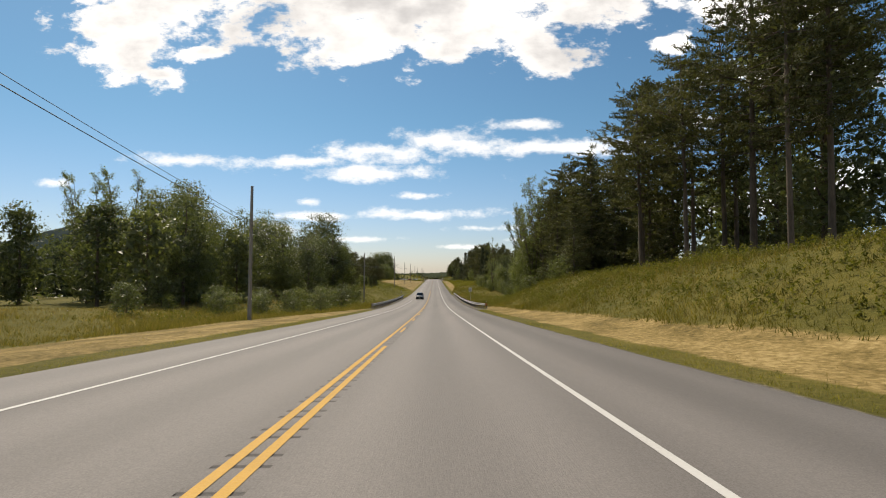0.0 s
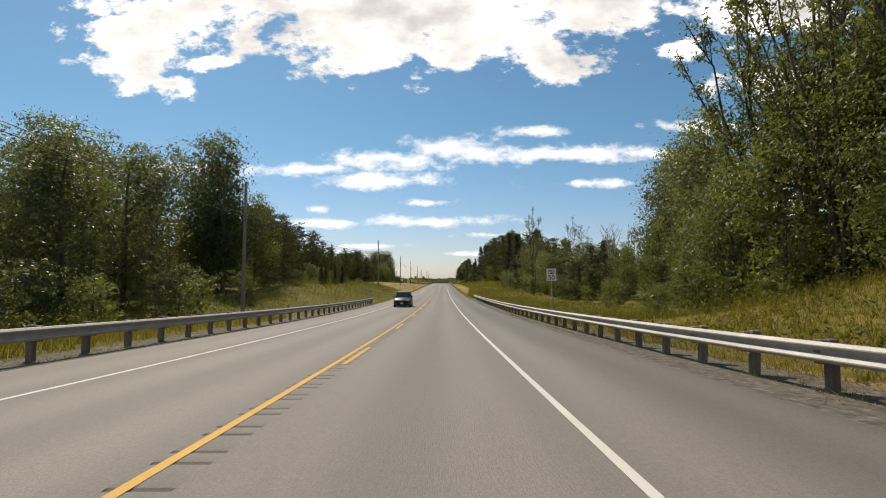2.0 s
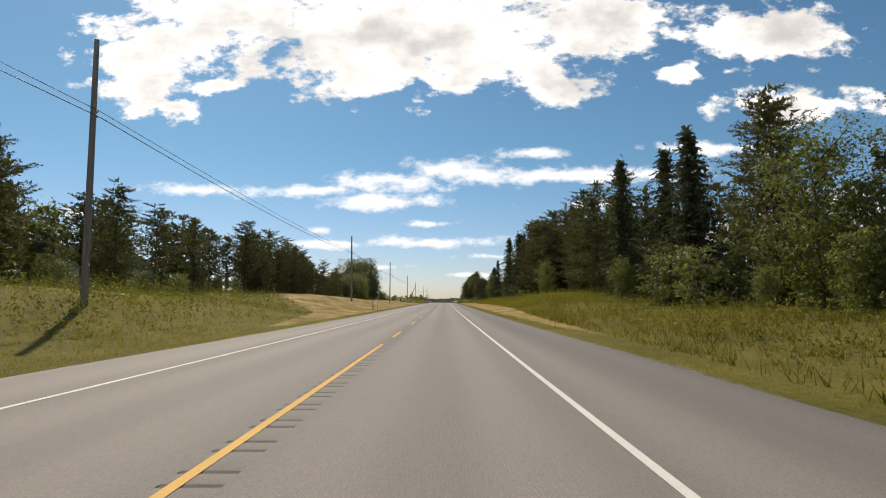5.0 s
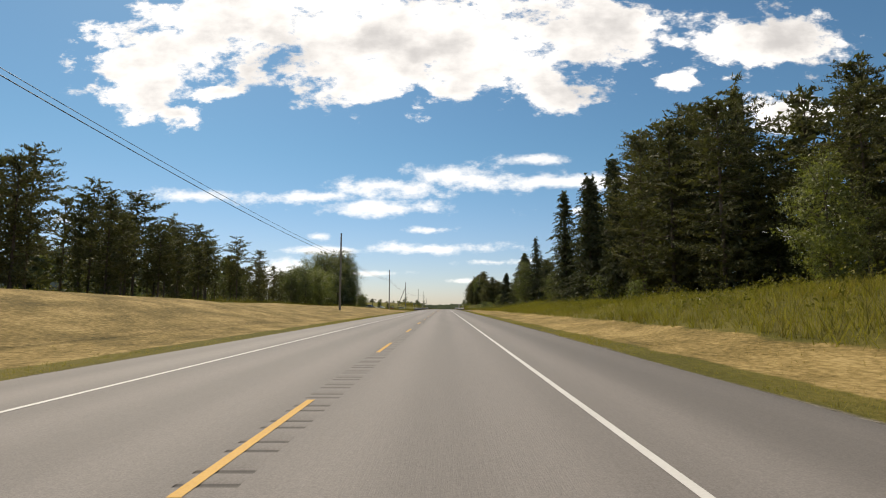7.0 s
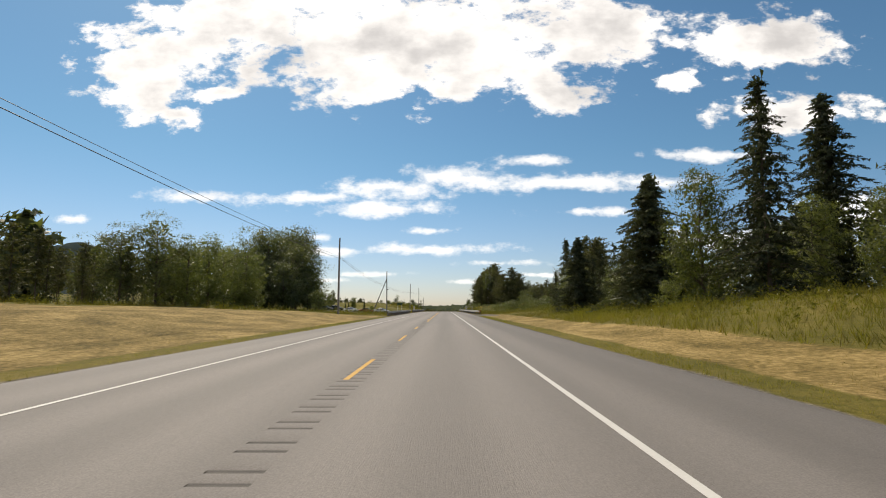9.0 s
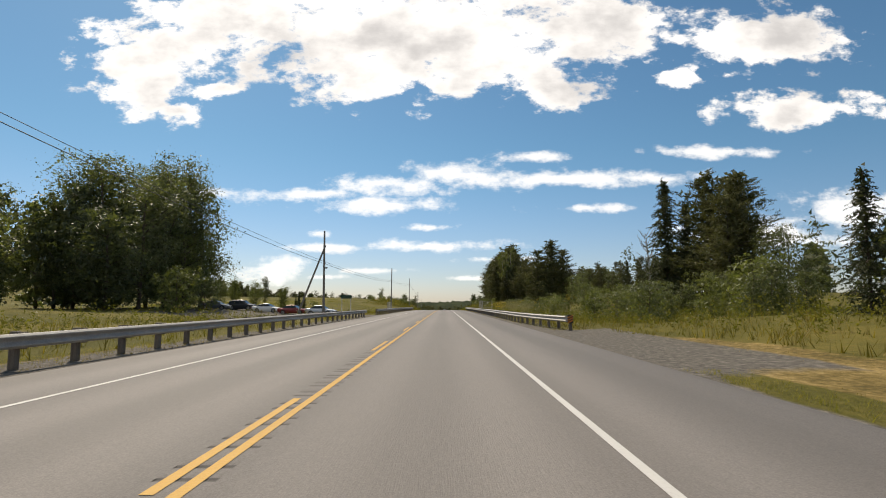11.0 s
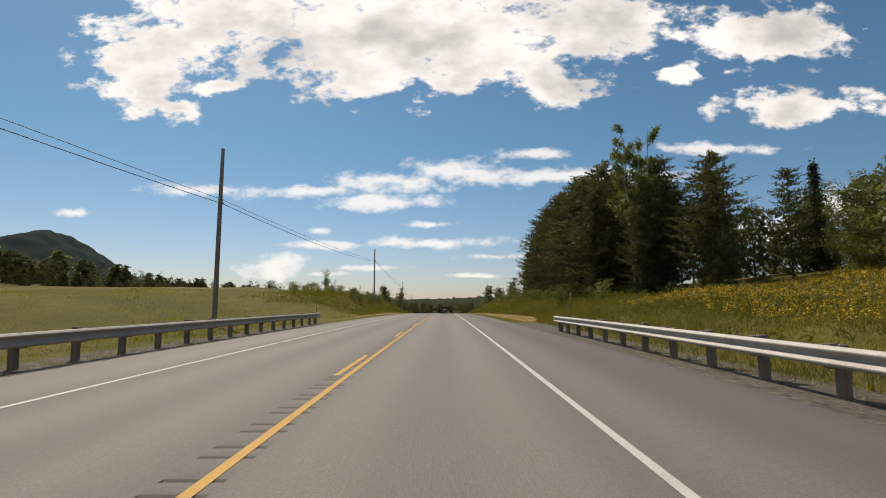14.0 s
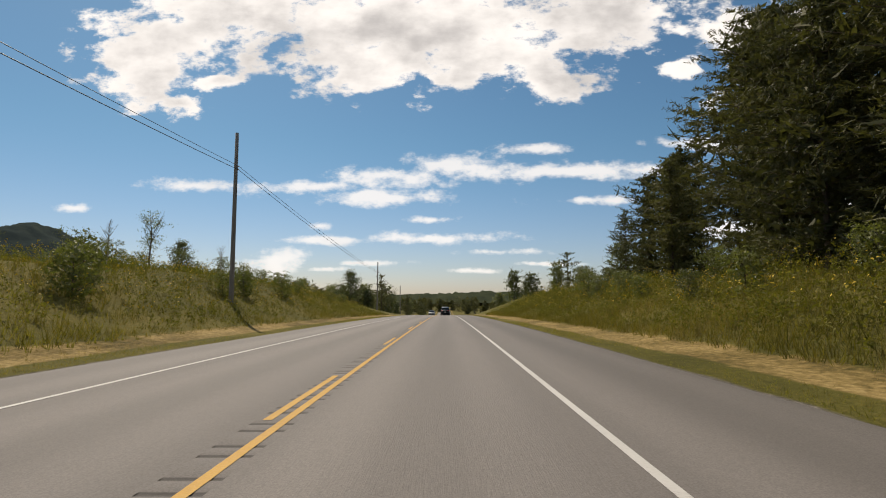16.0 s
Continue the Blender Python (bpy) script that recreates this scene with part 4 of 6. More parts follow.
woods(7, 58, 84, 30, 46, 13, 17, ("far_pine", "far_oak"), 3.4, "woods on the first bank")
woods(9, 80, 112, 24, 42, 13, 17, ("ash", "far_oak", "far_oak"), 4, "woods on the first bank")
woods(16, 66, 112, 14, 18, 1.6, 3.6, ("shrub", "shrub_light", "shrub_light"), 2.4, "bushes on the first bank")
plant([("Ash", 33.9, 140, 25), ("Ash", 36, 146, 22), ("Ash", 35.4, 152, 22.5), ("Poplar", 39.8, 160, 26.5), ("Poplar", 41.3, 166, 26), ("Oak", 39.8, 172, 16), ("Maple", 35.3, 175, 10.5), ("Maple", 34, 144, 17), ("Maple", 41, 150, 18), ("Maple", 33, 154, 14), ("Oak", 43, 146, 19), ("Maple", 31, 138, 12), ("Maple", 37, 163, 13), ("Maple", 33, 168, 9)], "broadleaf trees behind the meadow")
plant([("Spire", 21.5, 198.5, 21.3), ("Spire", 33, 208, 19.4), ("Spire", 34.5, 204, 17), ("dead", 43, 210, 19.8), ("dead", 45.5, 213, 18.7), ("dead", 47, 208, 17.8), ("dead", 42, 205, 16), ("Oak", 35.3, 180, 10.5), ("Spruce", 33.8, 184, 10), ("Maple", 23.2, 190, 9), ("Spruce", 36.7, 194, 11.8), ("Oak", 33, 198, 13), ("Ash", 29, 197, 12.5), ("Maple", 25, 205, 10), ("Oak", 27, 214, 13.8), ("Maple", 24, 221, 12.4), ("Pine", 25, 227, 16.3), ("Pine", 27.6, 231, 17.6), ("Spruce", 23.1, 236, 16.7), ("Spruce", 25, 246, 17.3)], "mixed trees at the wood's edge")
woods(24, 132, 252, 23, 33, 2.0, 4.2, ("shrub_light", "shrub", "shrub_light"), 3, "bushes at the wood's edge")
woods(16, 176, 250, 20, 25, 3.0, 5.5, ("shrub_light", "shrub", "maple"), 3.5, "bushes at the wood's edge")
woods(14, 172, 255, 24, 30, 5, 10, ("maple", "oak", "far_oak", "spruce"), 4, "bushes at the wood's edge")
woods(30, 172, 255, 30, 50, 11, 15, ("far_oak", "far_pine", "far_spruce"), 4, "woods across the meadow")
plant([("Spruce", 23, 255, 17.9), ("Pine", 26, 263, 17.8), ("Pine", 22.5, 267, 14.8), ("Pine", 23, 274, 17.2), ("Pine", 27.7, 282, 20.2), ("Pine", 24, 283, 15.7), ("Pine", 26, 291, 11.7), ("Pine", 27.9, 297, 13.8), ("Pine", 34, 304, 19.2), ("Pine", 32.5, 309, 15.8), ("Pine", 29.6, 314, 21.5), ("Spruce", 32.3, 319, 23.2), ("Pine", 28.2, 321, 22.4), ("Pine", 25.2, 325, 20.7), ("Spruce", 21, 326, 14.8), ("Pine", 26.5, 331, 20.7), ("Pine", 24.5, 318, 19.6), ("Pine", 25, 311, 18.2), ("Pine", 22.2, 313.5, 17.8), ("Pine", 22.2, 321, 19.2), ("Pine", 23.2, 306, 16.8), ("RedPine", 30.5, 327, 22), ("Maple", 19.8, 289.5, 7.3), ("shrub_light", 19.3, 327, 3.5), ("shrub_light", 18.2, 313, 2.2)], "pines by the road")
woods(26, 252, 345, 31, 48, 15, 21, ("far_pine", "far_spruce", "pine"), 4.2, "pines by the road")
woods(12, 256, 338, 27, 32, 13, 20, ("pine", "red_pine"), 4.0, "pines by the road")
plant([("Spruce", 20.3, 350, 18.7), ("Spruce", 22, 341.5, 19.3), ("Spruce", 26.5, 344, 23), ("Spruce", 27.5, 338, 17.7), ("Maple", 25, 350.5, 17.6), ("Ash", 28.5, 350, 17.5), ("Maple", 27.5, 353, 14.6), ("Spruce", 24, 346, 19.3), ("ThinSpruce", 18.4, 367.5, 13.3), ("Maple", 16.8, 372, 9), ("WideSpruce", 25.5, 372, 13.9), ("BroadSpruce", 18.8, 385.5, 12.2), ("BroadSpruce", 16.6, 403.5, 9.3), ("Maple", 22, 369, 6.2), ("Spruce", 20, 396, 7.5), ("Oak", 22, 377, 6.1), ("Spruce", 33, 372, 11.2), ("Maple", 20, 361, 4.9), ("shrub", 20, 357, 2.5), ("Spruce", 24, 390, 8.8), ("shrub_light", 17, 378, 2.3), ("Oak", 25, 412, 8), ("Spruce", 22, 424, 9)], "spruces by the road")
woods(16, 354, 400, 20, 31, 6, 10, ("far_spruce", "far_oak", "spruce"), 3.2, "spruces by the road")
woods(14, 352, 440, 32, 52, 8, 14, ("far_spruce", "far_pine", "far_oak"), 4.5, "spruces by the road")
woods(9, 405, 450, 19, 30, 5, 9, ("spruce", "oak", "shrub"), 4, "spruces by the road")
plant([("Spruce", 38, 502, 21.1), ("WhitePine", 43, 498, 21.6), ("WhitePine", 46.5, 497, 21.1), ("WhitePine", 44, 491, 19.9), ("WhitePine", 49, 499, 16), ("WhitePine", 41.5, 489, 16.5), ("Spruce", 40.5, 500, 17), ("dead", 35.8, 504, 14.9), ("shrub_light", 29, 462, 6), ("shrub_light", 30, 472, 5), ("shrub", 28, 481, 4.5), ("Oak", 39, 472, 10), ("shrub", 30, 496, 4), ("shrub_light", 27, 505, 3.4)])
woods(16, 448, 560, 13, 26, 1.6, 3.0, ("shrub", "shrub_light", "shrub"), 3, "marsh bushes")
woods(9, 500, 560, 27, 42, 5, 9, ("pine", "spruce", "shrub", "far_pine"), 4, "marsh bushes")
plant([("WhitePine", 22, 536, 13.6), ("WhitePine", 25, 535, 15), ("WhitePine", 28.3, 538, 12.3), ("Pine", 27.6, 549, 13.1), ("Oak", 33, 538, 6.8), ("Pine", 36, 534, 5.8), ("Pine", 43, 541, 8), ("Spruce", 46, 545, 8.2), ("Pine", 49.5, 541, 8.5), ("Pine", 50, 549, 8.8), ("Pine", 53, 545, 9.2), ("Spruce", 52, 553, 9.5), ("Pine", 47, 556, 8.6), ("Pine", 57, 549, 9.8), ("Pine", 57, 556, 10.1), ("Spruce", 60, 551, 10.9), ("Pine", 43, 560, 8.7), ("Spruce", 37, 557, 7.2), ("Pine", 40, 549, 7.3), ("Pine", 44, 521, 7), ("Pine", 47.5, 527, 7.8), ("Spruce", 41, 515.5, 6.5), ("Pine", 50.5, 532, 9), ("Pine", 54, 537, 9.5), ("Spruce", 58, 541, 10.5), ("Pine", 46, 535, 8.5), ("Pine", 38, 524, 6), ("Pine", 52, 524, 9), ("Pine", 57, 531, 10), ("Pine", 63, 543, 12), ("aspen", 19.6, 578.2, 18.3), ("WhitePine", 18.6, 574.5, 8.5), ("WhitePine", 21, 575, 11), ("WhitePine", 19.8, 584, 14), ("WhitePine", 25.2, 574, 12.7), ("WhitePine", 22.5, 569, 10.5), ("WhitePine", 16.8, 583, 12.5), ("WhitePine", 22.5, 580, 14.5), ("Pine", 29.8, 570, 9.6), ("Maple", 30, 563, 7.5), ("Spruce", 34.2, 573, 10.2), ("Ash", 38.5, 579, 9.5)])
woods(18, 555, 580, 29, 46, 7, 10, ("far_pine", "far_oak", "far_pine"), 3.0, "woods behind the marsh")
woods(14, 515, 552, 31, 46, 6, 9, ("far_pine", "far_spruce", "pine"), 3.5, "woods behind the marsh")
woods(12, 450, 512, 24, 34, 3, 5.5, ("oak", "shrub", "maple"), 3.5, "marsh bushes")
woods(22, 468, 545, 15, 36, 1.8, 3.6, ("shrub", "shrub_light", "shrub_light"), 3.2, "marsh bushes")
woods(16, 510, 610, 46, 66, 8, 10, ("far_oak", "far_pine", "far_spruce"), 5, "woods behind the marsh")
plant([("WhitePine", 17, 590, 14.1), ("WhitePine", 21, 593, 17.2), ("WhitePine", 17.3, 599, 14.3), ("WhitePine", 21.2, 604, 17.8), ("WhitePine", 17.6, 608, 14.4), ("WhitePine", 22, 611, 18.8), ("WhitePine", 18.3, 617, 14.6), ("WhitePine", 21, 620, 18.1), ("WhitePine", 18.3, 625, 14), ("WhitePine", 24, 616, 20.2), ("WhitePine", 23.5, 627, 20.1), ("WhitePine", 20, 631, 16.4), ("WhitePine", 22, 636, 18.4), ("WhitePine", 24.8, 640, 19.5), ("WhitePine", 27, 622, 22.1), ("WhitePine", 27, 633, 22.3), ("WhitePine", 19.6, 645, 10.3), ("WhitePine", 22.3, 649, 12.4), ("WhitePine", 20.8, 653, 11.2), ("WhitePine", 24.5, 655, 13.4), ("Pine", 27.4, 656, 15), ("WhitePine", 24, 585, 15.5), ("WhitePine", 25, 599, 17)], "pine stand")
woods(30, 582, 640, 22, 38, 13, 17, ("far_pine", "far_pine", "pine"), 4.2, "pine stand")
woods(20, 574, 650, 13, 16, 1.6, 2.8, ("shrub_light", "shrub"), 4, "shrubs below the pines")
plant([("Pine", 22, 664, 9), ("shrub", 18, 668, 3), ("shrub", 20, 676, 3.5), ("ash", 24, 672, 7)])
woods(34, 680, 880, 14, 55, 6, 9, ("far_oak", "far_oak", "far_pine"), 5, "trees beyond the crest")
woods(20, 745, 900, -44, -14, 7, 11, ("far_oak", "far_pine"), 5, "trees beyond the crest")

# left of the road
plant([("Ash", -42, 88, 19.8), ("Ash", -36.5, 77, 17), ("Ash", -46, 95, 21.3), ("Maple", -39.5, 83, 15), ("Birch", -63, 96, 23), ("Birch", -54.5, 93, 23), ("Ash", -46, 100, 20), ("Ash", -58, 107, 22), ("Ash", -49, 92, 18.5), ("Oak", -43, 96, 16.5), ("Spruce", -47, 90, 15), ("Poplar", -42, 104, 15.5), ("Oak", -39.5, 112, 13), ("Oak", -49.5, 149, 23.6), ("Oak", -55, 153, 24), ("Ash", -43.5, 150, 21), ("Ash", -30, 146, 21.8), ("Ash", -33.5, 150, 22), ("Ash", -27.5, 142, 20), ("Maple", -26, 149, 13.5), ("Oak", -35.5, 138, 17), ("Oak", -28, 122, 15), ("Ash", -35, 122, 17), ("Oak", -39, 130, 18.8), ("Ash", -27, 113, 14), ("Oak", -45, 136, 20.8)], "broadleaf trees in the hollow")
plant([("shrub", -29, 50, 3.2), ("shrub", -33, 56, 3), ("shrub_light", -26, 62, 2.5), ("shrub", -24, 74, 3.5), ("shrub_light", -22, 85, 4), ("shrub", -21, 96, 4), ("shrub_light", -20, 106, 3.6), ("shrub", -21, 118, 4.2), ("shrub_light", -19.5, 128, 3.5), ("shrub", -36, 70, 4)])
woods(26, 52, 122, -32, -16.5, 1.8, 3.8, ("shrub", "shrub_light", "shrub"), 2.6, "bushes in the hollow")
woods(20, 70, 152, -66, -36, 13, 17, ("far_oak", "ash", "far_oak", "maple"), 4.2, "woods in the hollow")
plant([("RedPine", -28, 158, 12.8), ("Pine", -25.5, 161, 10.5), ("RedPine", -35.3, 181, 15), ("RedPine", -31, 173, 12.5), ("RedPine", -40.2, 192, 16.5), ("RedPine", -37.3, 199, 15.5), ("Pine", -30, 198, 12), ("RedPine", -34.6, 203, 14.5), ("Pine", -29.5, 216, 10), ("RedPine", -33, 212, 12.5), ("Pine", -29, 234, 10), ("RedPine", -34, 226, 11.8), ("RedPine", -32, 188, 12), ("Pine", -36, 172, 14.5), ("Pine", -40, 214, 14.5), ("Spruce", -20, 164, 4), ("Spruce", -21, 171.5, 4.4), ("Spruce", -21, 180, 4), ("Spruce", -21, 187, 4), ("Spruce", -23, 176, 3.5), ("maple", -24, 172, 4), ("shrub", -24.5, 182, 3.5)], "pines on the left bank")
woods(18, 155, 235, -48, -34, 12, 17, ("far_pine", "red_pine", "far_pine"), 3.8, "pines on the left bank")
woods(16, 150, 240, -34, -25, 1.6, 3.0, ("shrub_light", "shrub"), 3, "pines on the left bank")
woods(30, 120, 300, -66, -48, 11, 17, ("far_pine", "far_oak"), 4, "pines on the left bank")
woods(14, 150, 240, -45, -31, 4, 8, ("far_pine", "far_oak"), 3.5, "pines on the left bank")
plant([("RedPine", -32, 246, 10), ("Pine", -33, 257, 10), ("RedPine", -31.5, 271, 11.5), ("Pine", -34, 283, 11), ("RedPine", -36, 295, 13.5), ("Pine", -37, 288.5, 12), ("RedPine", -41, 297, 14), ("Pine", -40, 303, 12), ("Pine", -32.5, 302, 10.5), ("RedPine", -36.2, 308, 13.5), ("Pine", -35, 317, 11), ("RedPine", -40.8, 323, 14), ("RedPine", -41, 332, 14.5), ("RedPine", -36, 329, 9.5), ("RedPine", -41, 344, 12), ("Pine", -48, 355, 15), ("RedPine", -48, 364, 15.5), ("RedPine", -41, 367, 13.2), ("Pine", -36.6, 367, 10.5), ("Pine", -38, 380, 8.5), ("RedPine", -51.5, 376, 15), ("Oak", -37.5, 406, 12.3), ("Maple", -34, 407, 9.5), ("Oak", -41, 404, 10.5), ("Pine", -46, 352, 13)], "pines on the left bank")
woods(24, 236, 342, -44, -33, 10, 14, ("red_pine", "pine", "red_pine", "far_pine"), 3.8, "pines on the left bank")
woods(14, 235, 350, -56, -42, 12, 16, ("far_pine",), 4.8, "pines on the left bank")
woods(18, 344, 410, -54, -40, 9.5, 14, ("red_pine", "far_pine"), 3.6, "pines on the left bank")
plant([("Pine", -47, 414, 10.2), ("Maple", -38.8, 424, 12.3), ("Maple", -40, 433, 11), ("Maple", -39.5, 442, 13.5), ("Oak", -43, 448, 12.5), ("Oak", -44, 428, 11), ("Oak", -46.5, 503, 25.5), ("Oak", -56, 500, 25), ("Oak", -48.5, 507, 26), ("Oak", -45.5, 498.5, 24), ("Ash", -42.5, 505, 22.5), ("Oak", -52, 505, 25), ("Oak", -51, 491, 23), ("Oak", -44, 489, 19), ("Maple", -41, 496, 13), ("shrub_light", -34, 480, 6), ("shrub", -35, 490, 5)])
woods(12, 430, 482, -58, -43, 12, 15, ("oak", "maple", "far_oak"), 4.5, "trees before the field")
woods(8, 484, 503, -64, -50, 17, 21, ("far_oak", "ash"), 4.0, "trees before the field")
woods(12, 350, 430, -62, -46, 9, 12, ("far_pine", "far_oak"), 5, "trees before the field")
plant([("cedar", -36.3, 531, 2.1), ("cedar", -32.7, 529.7, 2.2), ("cedar", -34, 537, 3.7), ("cedar", -25, 532, 1.1), ("cedar", -24.5, 549, .9), ("cedar", -39, 552, 2.0), ("Poplar", -42.3, 537.7, 6.8), ("Maple", -41.5, 529, 5.6), ("Maple", -45, 526.5, 6.2), ("Oak", -50, 531, 6), ("shrub_light", -24, 512, 2.4), ("maple", -30.5, 513, 4.6), ("spruce", -27, 515, 4)])
woods(44, 618, 700, -38, -15, 1.2, 2.8, ("shrub", "shrub_light"), 3.5, "shrubs on the left hill")
plant([("dead", -23, 636, 4), ("birch", -28, 650, 6), ("ash", -30, 660, 4.5), ("ash", -24, 735, 10), ("dead", -19, 645, 3.5), ("oak", -30, 805, 12), ("oak", -24, 820, 13)])


def far_woods(name, rows, n, seed, label):
    """Distant woods as one mass of small ragged trees."""
    rng = np.random.default_rng(seed)
    protos = [broadleaf(61, 10, 3.3, 52, 9, .78, .05)[1], conifer(62, 10, 2.3, 13, 3, .75, .05, "spruce", 1)[1], conifer(63, 10, 2.6, 11, 4, .75, .1, "pine", 1)[1]]
    pieces = []
    for k in range(n):
        x0, x1, y0, y1, h0, h1 = rows[rng.integers(len(rows))]
        x, y, h = rng.uniform(x0, x1), rng.uniform(y0, y1), rng.uniform(h0, h1)
        v, f = protos[rng.integers(3)]
        a = rng.uniform(0, 6.28)
        c, s = math.cos(a), math.sin(a)
        q = v * h / 10
        q = np.stack([q[:, 0] * c - q[:, 1] * s + x, q[:, 0] * s + q[:, 1] * c + y, q[:, 2] + float(land(x, y)) - .09 * h], -1)
        pieces.append((q, f))
    v, f = joined(pieces)
    tagged(new(name, mesh_from(name, v, f, (M_LEAF if seed % 2 else M_PINE,))), label, "woods", kind="stuff")


far_woods("far_woods", [(-420, -120, 760, 1250, 12, 18), (-700, -300, 900, 1500, 12, 20), (-280, -110, 650, 900, 9, 13), (-160, -60, 900, 1300, 9, 14), (-330, -120, 740, 820, 10, 14)], 190, 71, "distant mixed woods beyond the field")
far_woods("far_woods", [(-280, -120, 700, 745, 9, 13), (-150, -60, 745, 790, 9, 12), (-90, -30, 800, 880, 10, 13), (-135, -85, 690, 765, 5, 8)], 300, 74, "dark line of woods above the open field")
far_woods("far_woods", [(15, 140, 860, 1250, 9, 15), (-90, -14, 1000, 1300, 12, 17), (-30, 40, 1185, 1260, 14, 18), (120, 500, 700, 1400, 10, 16), (40, 120, 640, 860, 9, 14)], 190, 72, "distant dark woods beyond the crest")
far_woods("far_woods", [(60, 130, 0, 640, 14, 20), (-130, -62, 0, 470, 12, 17), (-240, -110, 60, 480, 10, 15)], 200, 73, "deep woods behind the roadside trees")


# ---- guardrails ----
def w_beam(length):
    """A corrugated steel beam that runs along y from 0, its face towards -x."""
    prof = [(0, .155), (-.03, .15), (-.083, .105), (-.083, .085), (-.02, .03), (0, .012), (0, -.012), (-.02, -.03), (-.083, -.085), (-.083, -.105), (-.03, -.15), (0, -.155)]
    back = [(x + .006, z * .985) for x, z in reversed(prof)]
    ring = prof + back
    n = len(ring)
    v = [(x, y, z) for y in (0, length) for x, z in ring]
    f = [[i, (i + 1) % n, n + (i + 1) % n, n + i] for i in range(n)] + [list(range(n))[::-1], list(range(n, 2 * n))]
    return mesh_from("beam", v, f, (M_STEEL,))


def post_mesh():
    bm = box(bmesh.new(), 0, 0, -.09, .155, .15, 1.73, .014)
    return bm


RAIL_H = .59


def guardrail(x, y0, y1, side, label, marker_first=False, marker_last=False):
    """side: +1 right of the road, -1 left. Beams of 3.8 m on posts every 1.9 m."""
    n = int(round((y1 - y0) / 3.81))
    step = (y1 - y0) / n
    ob = thing("guardrail", label, "guardrail", Matrix.Translation((x, y0, zroad(y0))), "highway guardrails")
    beam, post, block = w_beam(step + .02), None, None
    base = zroad(y0)

    def flare(y):
        return .9 * max(0, 1 - (y - y0) / 15) ** 2 if marker_first else 0

    for k in range(n):
        ya, yb = y0 + k * step, y0 + (k + 1) * step
        za, zb = zroad(ya), zroad(yb)
        b = part("beam", beam, None, ob)
        b.matrix_basis = Matrix.Translation((flare(ya), ya - y0, za - base + RAIL_H)) @ Euler((math.atan2(zb - za, step), 0, math.atan2(flare(ya) - flare(yb), step))).to_matrix().to_4x4()
        if side < 0:
            b.matrix_basis = Matrix.Translation((0, yb - y0, zb - base + RAIL_H)) @ Euler((-math.atan2(zb - za, step), 0, math.pi), "XYZ").to_matrix().to_4x4()
        for h in (0, .5):
            yp = ya + h * step + .1
            if post is None:
                post = part("post", post_mesh(), M_POST, ob)
                block = part("block", box(bmesh.new(), 0, 0, 0, .13, .15, .36, .01), M_POST, ob)
                p, q = post, block
            else:
                p, q = part("post", post.data, None, ob), part("block", block.data, None, ob)
            lean = tree_rng.normal(0, 1.2)
            p.matrix_basis = pose(side * .235 + flare(yp), yp - y0, zroad(yp) - base + tree_rng.normal(0, .012), lean, tree_rng.normal(0, 1.0), 0)
            q.matrix_basis = pose(side * .07 + flare(yp), yp - y0, zroad(yp) - base + RAIL_H)
    for yp in (y1 - .10, y1 - .34):
        p = part("post", post.data, None, ob)
        p.matrix_basis = pose(side * .235 + flare(yp), yp - y0, zroad(yp) - base - .02, 0, tree_rng.normal(0, .8), 0)
    for flag, y in ((marker_first, y0), (marker_last, y1)):
        # rounded end shoe
        bm = bmesh.new()
        bmesh.ops.create_cone(bm, cap_ends=True, segments=14, radius1=.12, radius2=.12, depth=.31)
        e = part("end_shoe", bm, M_STEEL, ob, smooth=False)
        e.matrix_basis = pose(side * .05 + flare(y), y - y0, zroad(y) - base + RAIL_H)
        if flag:
            panel = part("marker_panel", box(bmesh.new(), 0, 0, 0, .30, .012, .42, .004), M_SIGN_DARK, ob, "black panel with orange stripes")
            panel.matrix_basis = pose(side * .16 + flare(y), y - y0 - .14, zroad(y) - base + RAIL_H)
            for k in range(3):
                z = -.13 + k * .13
                v = [(-.148, -.008, z - .085), (.148, -.008, z + .045), (.148, -.008, min(z + .105, .208)), (-.148, -.008, z - .025)]
                part("stripe", mesh_from("stripe", v, [[0, 1, 2, 3]], (M_SIGN_ORANGE,)), None, panel)
    return ob


M_SIGN_DARK = plain("sign_black", (.015, .015, .015), .5)
M_SIGN_ORANGE = plain("sign_orange", (.65, .20, .02), .5)
M_SIGN_WHITE = material("sign_white", [(.3, (.68, .68, .66)), (.7, (.82, .82, .80))], 3, 30, .45, .05)

guardrail(5.9, 73.5, 167.5, 1, "galvanised steel guardrail on weathered wooden posts", True)
guardrail(-8.7, 74, 144.5, -1, "long steel guardrail above the wooded hollow")
guardrail(5.75, 440.5, 552, 1, "steel guardrail beside the reedy marsh", True)
guardrail(-8.7, 420, 473, -1, "steel guardrail ending at the gravel driveway")
guardrail(-8.7, 483.5, 562.5, -1, "steel guardrail along the open field")


# ---- poles and cables ----
POLES = [(-16, -22, 16.6), (-16, 45.5, 11.6), (-16, 118.5, 11), (-16.2, 211.5, 12.6), (-16, 279.5, 11.5), (-16, 344, 12), (-16, 417, 11.6), (-16, 483.6, 11.6), (-14.6, 559, 11.8), (-14.8, 637, 12.2), (-15.6, 722, 11.2), (-17, 800, 11)]


def clamp_at(y):
    """How far up its pole the cables are clamped."""
    return {45.5: .725, 118.5: .75, 211.5: .72, 279.5: .757, 344: .70, 417: .75, 483.6: .63, 559: .71}.get(y, .80)


